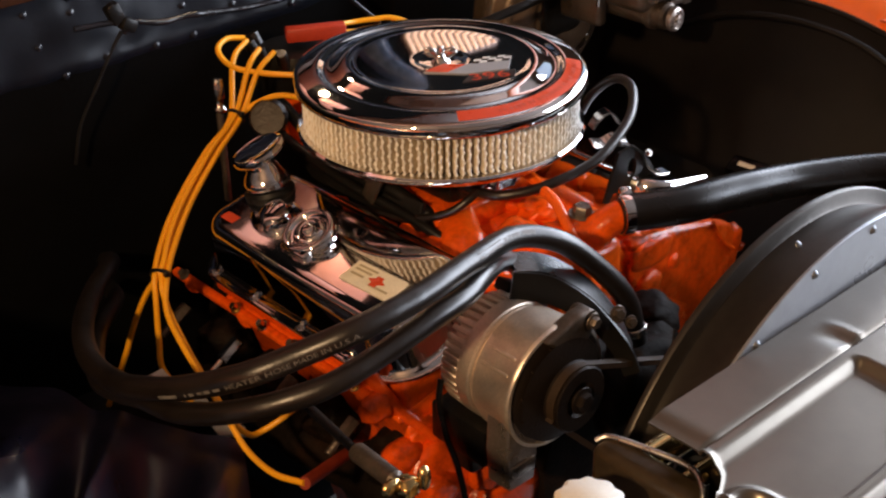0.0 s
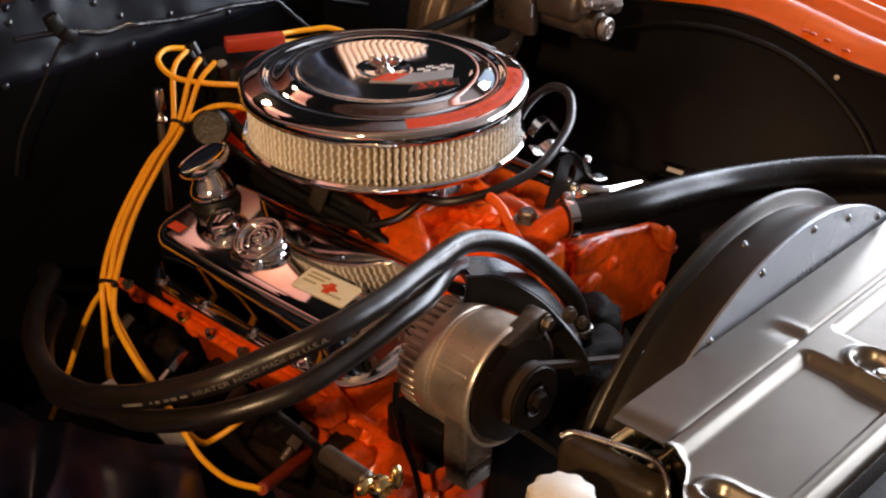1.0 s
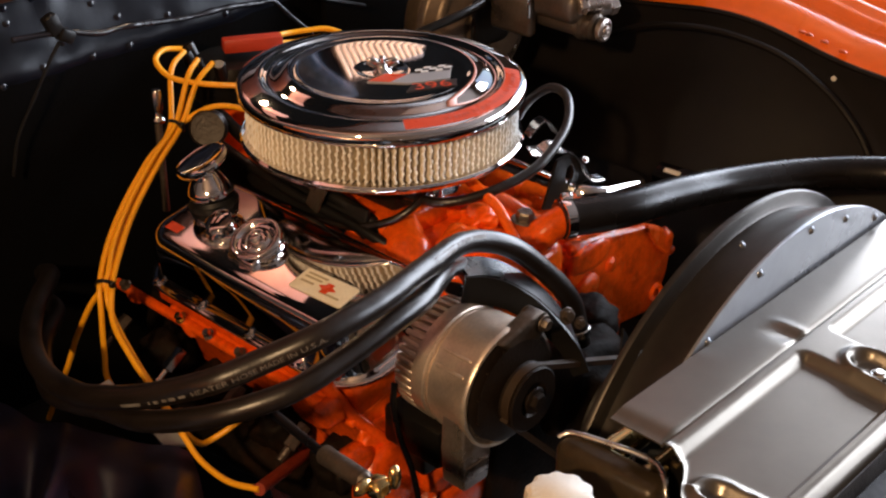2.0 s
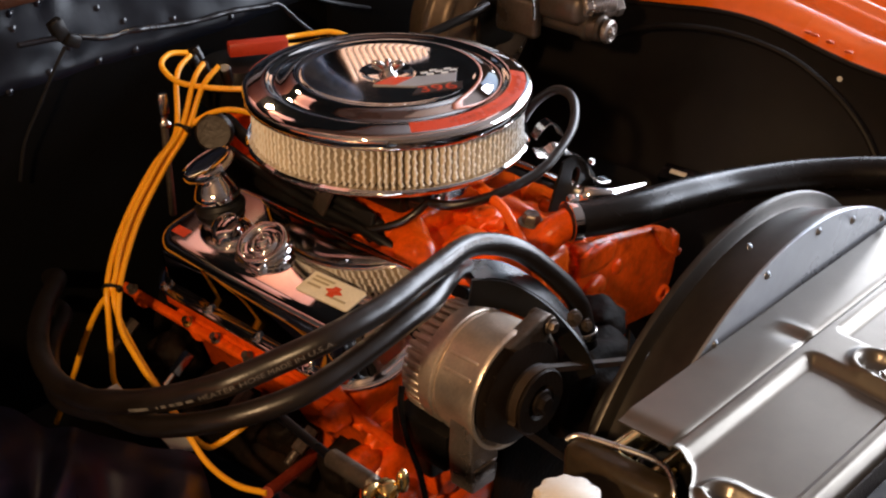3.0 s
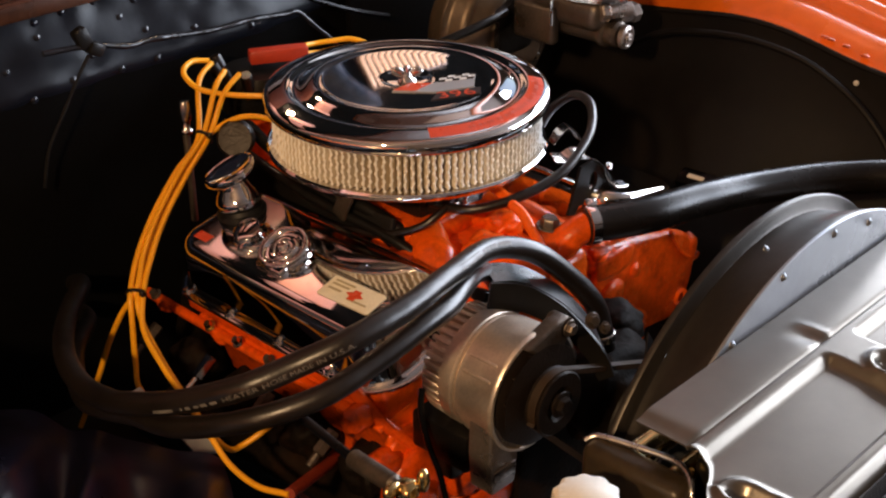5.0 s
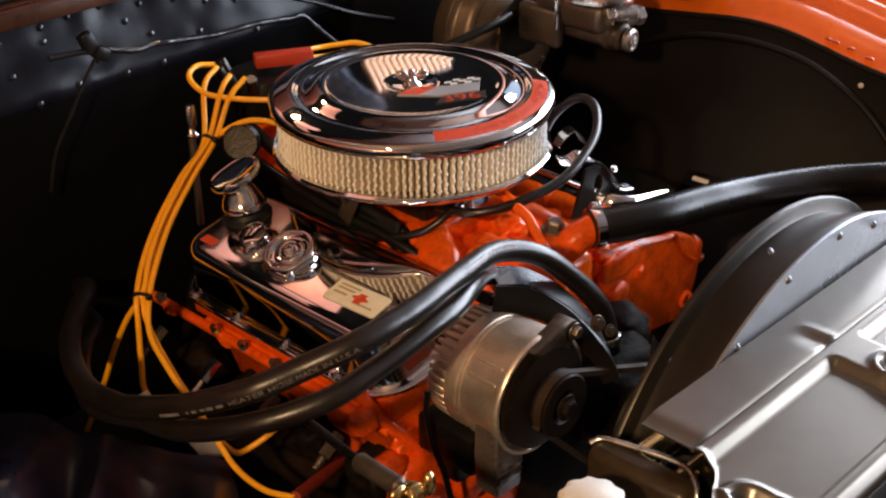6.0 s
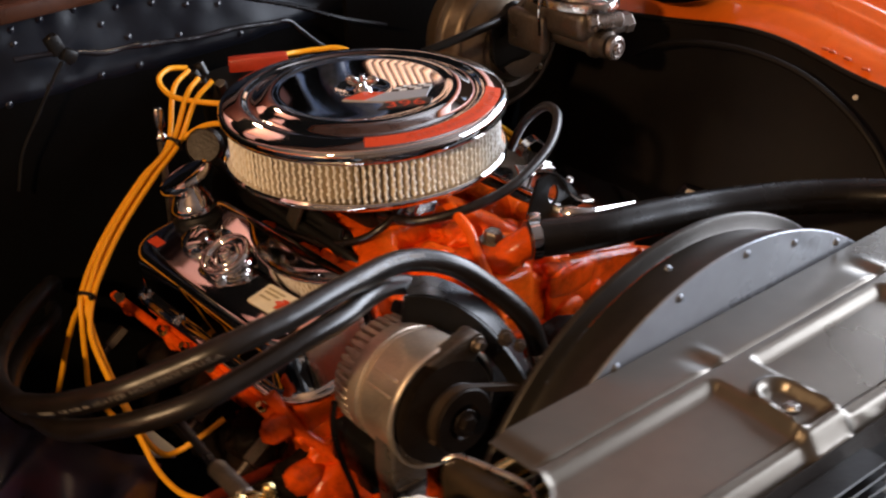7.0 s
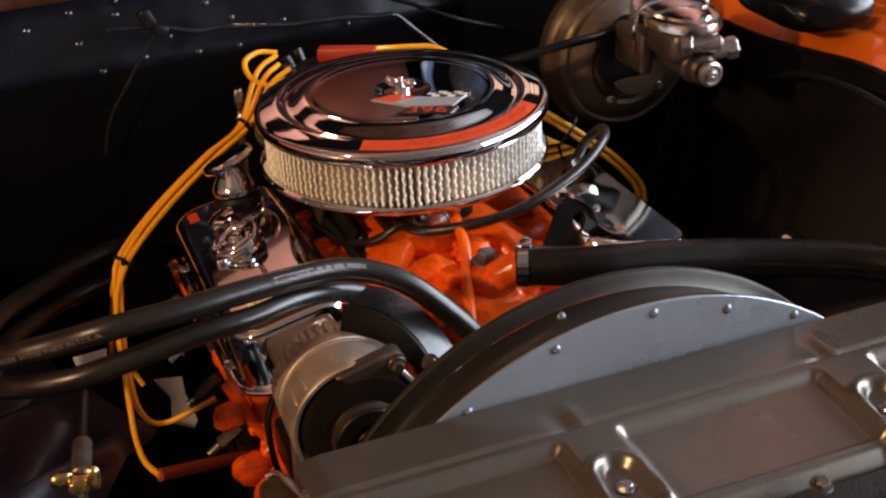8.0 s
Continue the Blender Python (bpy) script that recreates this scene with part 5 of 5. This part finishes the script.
# ---- ignition ----
dist = thing("distributor", (0.0, 0.285, 0.80), "distributor with a black cap and red coil cover", "distributor")
DM = pose(0.013, 0.268, 0.915, 0, 0, -29)
sub("coil_cover", moved(box(-0.040, 0.043, -0.006, 0.016, -0.004, 0.0150, 0.003), DM), COIL_RED, dist, "red coil cover")
sub("cap", lathe([(0.0, 0.0), (0.055, 0), (0.058, 0.03), (0.05, 0.055), (0, 0.06)], 32, pose(-0.005, 0.292, 0.845)), BLACK, dist)
sub("shaft", rod((0, 0.285, 0.72), (0, 0.285, 0.85), 0.03), ENGINE, dist)
for i in range(4):
    a = radians(120 + 32 * i)
    p = Vector((-0.005 + 0.052 * math.cos(a), 0.292 + 0.052 * math.sin(a), 0.888))
    sub("terminal_boot", rod(p, p + Vector((0.012 * math.cos(a), 0.012 * math.sin(a), 0.026)), 0.008), RUBBER, dist)


def plug_wire(points, boot_from=None, label="yellow silicone spark plug wire"):
    ob = thing("spark_plug_wire", points[0], label, "ignition wire", "spark plug wires")
    sub("wire", tube(points, 0.0037, 10), YELLOW, ob)
    if boot_from:
        a, b = boot_from
        sub("boot", tube([a, tuple((Vector(a) + Vector(b)) / 2), b], 0.0075, 12), BOOT, ob, "orange-red rubber boot")
    return ob


T2, T1 = Vector((-0.150, 0.234, 0.857)), Vector((-0.356, 0.113, 0.752))


def off(p, dx, dy, dz):
    return tuple(Vector(p) + Vector((dx, dy, dz)))


MID = [(-0.205, 0.212, 0.832), (-0.27, 0.180, 0.800), (-0.32, 0.145, 0.775)]
BUNDLE = [((0.000, 0.000, 0.004), (0.004, 0.004, 0.003)), ((-0.006, 0.004, -0.001), (-0.004, 0.006, 0.0)), ((0.006, -0.004, 0.000), (0.006, -0.006, 0.0)), ((0.003, 0.004, -0.005), (0.0, -0.002, -0.005))]
HEADS = [[(-0.085, 0.262, 0.926), (-0.112, 0.250, 0.912)], [(-0.078, 0.300, 0.926), (-0.113, 0.285, 0.910)], [(-0.075, 0.243, 0.924), (-0.108, 0.238, 0.905)],
         [(-0.085, 0.10, 0.875), (-0.090, 0.160, 0.885), (-0.112, 0.205, 0.882)]]
TAILS = [[(-0.366, 0.135, 0.720), (-0.373, 0.165, 0.665), (-0.378, 0.190, 0.610), (-0.388, 0.24, 0.51)],
         [(-0.369, 0.108, 0.725), (-0.377, 0.100, 0.67), (-0.380, 0.093, 0.635), (-0.36, 0.07, 0.59)],
         [(-0.372, 0.080, 0.722), (-0.383, 0.03, 0.697), (-0.388, -0.02, 0.672), (-0.393, -0.069, 0.648), (-0.396, -0.105, 0.630), (-0.394, -0.15, 0.624), (-0.384, -0.192, 0.630)],
         [(-0.366, 0.088, 0.722), (-0.376, 0.040, 0.696), (-0.382, -0.01, 0.670), (-0.383, -0.055, 0.642), (-0.371, -0.070, 0.622), (-0.351, -0.066, 0.614), (-0.327, -0.077, 0.627), (-0.29, -0.08, 0.64)]]
for i, ((o2, o1), hd, tl) in enumerate(zip(BUNDLE, HEADS, TAILS)):
    pts = hd + [off(T2, *o2)] + [off(p, *(1.15 * ((1 - (k + 1) / 4) * a + (k + 1) / 4 * b) for a, b in zip(o2, o1))) for k, p in enumerate(MID)] + [off(T1, *o1)] + tl
    plug_wire(pts, ((-0.384, -0.192, 0.630), (-0.255, -0.130, 0.580)) if i == 2 else None)
plug_wire([(-0.074, 0.312, 0.925), (-0.100, 0.316, 0.929), (-0.124, 0.302, 0.923), (-0.124, 0.272, 0.909), (-0.105, 0.235, 0.905), (-0.075, 0.195, 0.905), (-0.045, 0.175, 0.905), (0.02, 0.17, 0.90)])
plug_wire([(0.050, 0.262, 0.925), (0.082, 0.275, 0.917), (0.115, 0.265, 0.916), (0.146, 0.249, 0.913), (0.19, 0.21, 0.885), (0.23, 0.17, 0.855), (0.261, 0.140, 0.832), (0.31, 0.125, 0.795), (0.365, 0.12, 0.748), (0.41, 0.125, 0.695), (0.42, 0.13, 0.66)])
plug_wire([(0.055, 0.255, 0.915), (0.12, 0.25, 0.90), (0.19, 0.20, 0.870), (0.25, 0.15, 0.830), (0.31, 0.128, 0.784), (0.36, 0.122, 0.74), (0.40, 0.12, 0.69), (0.40, 0.12, 0.65)])
plug_wire([(0.055, 0.245, 0.905), (0.14, 0.21, 0.86), (0.21, 0.15, 0.82), (0.261, 0.120, 0.794), (0.301, 0.115, 0.764), (0.33, 0.10, 0.72), (0.33, 0.09, 0.68)])
for p, d in ((T2, Vector((-0.75, -0.25, -0.4))), (T1, Vector((-0.6, -0.45, -0.5)))):
    t = thing("cable_tie", p, "small black nylon cable tie round the wires", "cable tie", "cable ties")
    d.normalize()
    sub("tie_band", lathe([(0.0118, -0.0022), (0.0130, -0.0022), (0.0130, 0.0022), (0.0118, 0.0022)], 24, along(p, Vector(p) + d)), TIE, t)
    sub("tie_head", box(p.x - 0.002, p.x + 0.004, p.y - 0.016, p.y - 0.009, p.z + 0.002, p.z + 0.010, 0.001, 1), TIE, t)
t = thing("cable_tie", (0.27, 0.12, 0.81), "small black nylon cable tie round the wires", "cable tie", "cable ties")
sub("tie_band", lathe([(0.026, -0.002), (0.028, -0.002), (0.028, 0.002), (0.026, 0.002)], 24, along((0.283, 0.120, 0.803), (0.32, 0.10, 0.77))), TIE, t)

dip = thing("dipstick", (-0.143, 0.281, 0.80), "chrome dipstick handle with a ringed collar", "dipstick")
sub("dipstick_tube", rod((-0.150, 0.272, 0.72), (-0.146, 0.278, 0.853), 0.005), GRIMY, dip)
sub("dipstick_handle", lathe([(0, 0.848), (0.009, 0.848), (0.010, 0.852), (0.006, 0.857), (0.0055, 0.864), (0.008, 0.867), (0.0085, 0.888), (0.006, 0.894), (0, 0.895)], 20, pose(-0.143, 0.281, 0)), CHROME_WORN, dip)
can = thing("vacuum_canister", (-0.15, 0.20, 0.83), "round bronze canister end behind the breather", "canister")
sub("canister_shell", lathe([(0, 0), (0.022, 0.001), (0.025, -0.003), (0.026, -0.012), (0.02, -0.03), (0, -0.03)], 32, along((-0.124, 0.200, 0.857), (-0.166, 0.158, 0.879))), ALU_DARK, can)

# ---- brakes ----
booster = thing("brake_booster", (0.42, 0.24, 0.80), "gold plated round brake booster on the firewall", "brake booster")
sub("booster_shell", lathe([(0, 0), (0.112, 0.0), (0.122, 0.012), (0.124, 0.03), (0.130, 0.034), (0.131, 0.038), (0.130, 0.042), (0.123, 0.046), (0.120, 0.050), (0.1185, 0.066), (0.114, 0.074), (0.108, 0.077), (0.104, 0.074), (0.099, 0.076),
                            (0.088, 0.088), (0.072, 0.092), (0.066, 0.088), (0.060, 0.090), (0.055, 0.104), (0.05, 0.112), (0, 0.114)], 72,
                           along((0.425, 0.275, 0.866), (0.425, 0.10, 0.866)) @ Matrix.Diagonal((0.93, 0.93, 1, 1))), BRONZE, booster)
sub("mount_plate", lump((0.400, 0.166, 0.888), (0.045, 0.008, 0.050), 0.25, 1.6, 4, 2.0), BLACK, booster, "black mounting plate")
for a in (0.6, 2.4, 4.2, 5.5):
    sub("booster_stud", hexbolt((0.42 + 0.065 * math.cos(a), 0.178, 0.868 + 0.065 * math.sin(a)), (0, -1, 0), 0.006, 0.008), CHROME_WORN, booster)
master = thing("master_cylinder", (0.42, 0.07, 0.88), "grey cast master cylinder with a bail-held lid", "master cylinder")
sub("cylinder_body", join(rod((0.420, 0.165, 0.915), (0.420, -0.022, 0.915), 0.020, 28, 0.004), box(0.384, 0.458, -0.004, 0.128, 0.918, 0.966, 0.016, 4), box(0.376, 0.396, 0.07, 0.15, 0.885, 0.945, 0.008, 3),
                          rod((0.420, 0.155, 0.915), (0.420, 0.140, 0.915), 0.034, 24, 0.003), rod((0.420, 0.010, 0.915), (0.420, -0.004, 0.915), 0.0235, 24, 0.003), box(0.440, 0.466, 0.02, 0.05, 0.905, 0.935, 0.006)), GRIMY, master)
sub("outlet", join(rod((0.440, 0.0, 0.932), (0.472, -0.008, 0.936), 0.0125, 24, 0.003), rod((0.462, -0.005, 0.934), (0.476, -0.009, 0.936), 0.0155, 6, 0.002)), GRIMY_BRIGHT, master)
sub("front_outlet", join(rod((0.405, -0.005, 0.950), (0.445, -0.020, 0.948), 0.012, 20, 0.003), rod((0.395, 0.000, 0.950), (0.408, -0.006, 0.950), 0.015, 6, 0.002)), GRIMY_BRIGHT, master)
sub("end_boss", lathe([(0, 0), (0.017, 0), (0.018, 0.003), (0.017, 0.008), (0.013, 0.010), (0.0115, 0.008), (0.008, 0.008), (0.007, 0.012), (0.003, 0.013), (0.0, 0.011)], 32, along((0.424, -0.024, 0.912), (0.430, -0.1, 0.914))), GRIMY_BRIGHT, master)
lid_m = pose(0.420, 0.058, 0.966) @ Matrix.Diagonal((0.052, 0.084, 1, 1))
sub("reservoir_lid", lathe([(0, 0.019), (0.6, 0.0175), (0.74, 0.0155), (0.78, 0.012), (0.86, 0.0125), (0.93, 0.014), (0.98, 0.012), (1.0, 0.006), (1.0, 0.0), (0, 0)], 56, lid_m), CHROME_WORN, master, "pressed steel reservoir lid")
sub("bail_wire", tube([(0.36, 0.06, 0.925), (0.36, 0.06, 0.97), (0.372, 0.06, 0.99), (0.42, 0.06, 0.993), (0.462, 0.06, 0.99), (0.474, 0.06, 0.97), (0.474, 0.06, 0.925)], 0.0025, 8), CHROME, master)
sub("vacuum_pipe", tube([(0.36, 0.15, 0.925), (0.30, 0.13, 0.93), (0.24, 0.14, 0.92), (0.17, 0.17, 0.90)], 0.0065, 12), BLACK, master, "black vacuum hose")

# ---- small things at the front corner ----
washer = thing("washer_bottle", (-0.415, -0.614, 0.80), "washer bottle with a white ribbed cap", "bottle")
sub("cap", lathe([(0, 0.016), (0.012, 0.016), (0.016, 0.014), (0.023, 0.0135), (0.027, 0.010), (0.028, 0.0), (0.027, -0.012), (0, -0.012)], 60, pose(-0.413, -0.616, 0.869),
                 wobble=lambda a, r, z: r * (1 + 0.05 * math.sin(a * 10)) if r > 0.022 else r), WHITE, washer, "white ribbed plastic cap")
sub("bottle_body", join(rod((-0.413, -0.616, 0.78), (-0.413, -0.616, 0.859), 0.020), box(-0.47, -0.365, -0.70, -0.56, 0.60, 0.80, 0.025, 3)), BOTTLE, washer)
hold = thing("hold_down_rod", (-0.465, -0.40, 0.83), "steel hold-down rod with a grey sleeve and brass wing nut", "rod")
sub("threaded_rod", rod((-0.452, -0.30, 0.826), (-0.468, -0.40, 0.831), 0.0045), BLACK_GLOSS, hold)
sub("sleeve", rod((-0.466, -0.392, 0.830), (-0.475, -0.458, 0.839), 0.0090, 20, 0.003), GRIMY, hold, "dull grey sleeve")
sub("wing_nut", join(lump((-0.479, -0.475, 0.846), (0.010, 0.010, 0.009), 0.2, 2, 3), lump((-0.492, -0.47, 0.850), (0.010, 0.005, 0.007), 0.2, 2, 2), lump((-0.466, -0.482, 0.852), (0.006, 0.005, 0.012), 0.2, 2, 2)), BRASS, hold, "brass wing nut")
sub("hold_bracket", rod((-0.479, -0.475, 0.60), (-0.479, -0.475, 0.845), 0.006), STEEL, hold)
# Pale plates added for the daylit floor that shows through gaps.
floor_gap = thing("lit_floor_gap", (-0.33, 0.14, 0.52), "pale plate standing in for lit floor below the wires", "sheet")
sub("lit_gap_plate", plate([(-0.335, 0.176), (-0.297, 0.166), (-0.302, 0.12), (-0.300, 0.05), (-0.308, 0.036), (-0.333, 0.060), (-0.322, 0.12)], 0.527, 0.530), PALE, floor_gap)
floor_gap2 = thing("lit_floor_gap", (-0.42, 0.04, 0.66), "small pale plate standing in for lit floor between the hoses", "sheet")
sub("lit_gap_plate", plate([(-0.441, 0.058), (-0.398, 0.062), (-0.404, 0.021), (-0.439, 0.032)], 0.660, 0.662), PALE, floor_gap2)
frame_rail = thing("frame_rail", (-0.42, -0.1, 0.35), "black painted chassis rail under the engine", "chassis rail", kind="structure")
sub("rail", box(-0.52, -0.30, -0.85, 0.36, 0.36, 0.46, 0.01), UNDERCOAT, frame_rail)
rail2 = thing("frame_rail", (0.42, -0.1, 0.35), "black painted chassis rail under the engine", "chassis rail", kind="structure")
sub("rail", box(0.30, 0.52, -0.85, 0.36, 0.36, 0.46, 0.01), UNDERCOAT, rail2)
apron = thing("splash_apron", (-0.52, -0.02, 0.64), "dark purple-grey vinyl splash apron with deep soft folds", "apron", kind="structure")


def apron_surface(u, v):
    a, b = -0.22 + 0.42 * u, -0.16 + 0.34 * v
    fold = math.sin(a * 52 + 9 * b + 30 * b * b + 0.8 * math.sin(a * 30)) * (0.15 + 0.85 * smoothstep(0.1, 0.8, v))
    return (-0.53 + 0.42 * a - 0.51 * b, 0.0 - 0.91 * a - 0.86 * b, 0.612 + 0.042 * fold + 0.03 * v - 0.02 * (1 - smoothstep(0.0, 0.3, v)) + 0.008 * noise.noise(Vector((a * 12, b * 12, 0.4))))


sub("apron_sheet", sheet(apron_surface, 140, 50), FOLD, apron)

relay = thing("relay", (0.50, -0.11, 0.68), "small black relay with a white cover beside the inner fender", "relay")
sub("relay_body", moved(box(-0.016, 0.016, -0.030, 0.030, -0.014, 0.004, 0.004, 2), pose(0.508, -0.118, 0.682, 0, -28, 4)), BLACK_GLOSS, relay)
sub("relay_cover", moved(box(-0.004, 0.004, -0.014, 0.014, 0.0035, 0.0065, 0.0012, 2), pose(0.508, -0.118, 0.682, 0, -28, 4)), WHITE, relay, "white plastic cover")

# ---- black pieces added to darken the gap beside the intake ----
gap_filler = thing("dark_gap_filler", (-0.12, 0.0, 0.80), "added black plate and hoses that darken the gap beside the carburetor", "linkage")
sub("dark_gap_plate", moved(box(-0.004, 0.004, -0.10, 0.17, -0.045, 0.022, 0.004), pose(-0.104, 0.030, 0.800, 0, 14, 4)), BLACK, gap_filler)
sub("dark_gap_cable", tube([(-0.070, 0.24, 0.848), (-0.092, 0.15, 0.838), (-0.100, 0.06, 0.828), (-0.094, -0.02, 0.818), (-0.084, -0.06, 0.803), (-0.074, -0.08, 0.780), (-0.06, -0.09, 0.75)], 0.0085, 14, rough=0.1), BLACK, gap_filler)
sub("dark_gap_hose", tube([(-0.112, 0.20, 0.835), (-0.118, 0.12, 0.826), (-0.114, 0.04, 0.812), (-0.104, -0.05, 0.800), (-0.094, -0.10, 0.785), (-0.08, -0.12, 0.765)], 0.0070, 12), BLACK, gap_filler)
sub("dark_gap_lever", join(moved(box(-0.003, 0.003, -0.012, 0.012, -0.02, 0.035, 0.003), pose(-0.115, 0.0, 0.825, 20, 10, 0)), rod((-0.125, 0.0, 0.84), (-0.09, 0.0, 0.842), 0.005)), GRIMY, gap_filler)
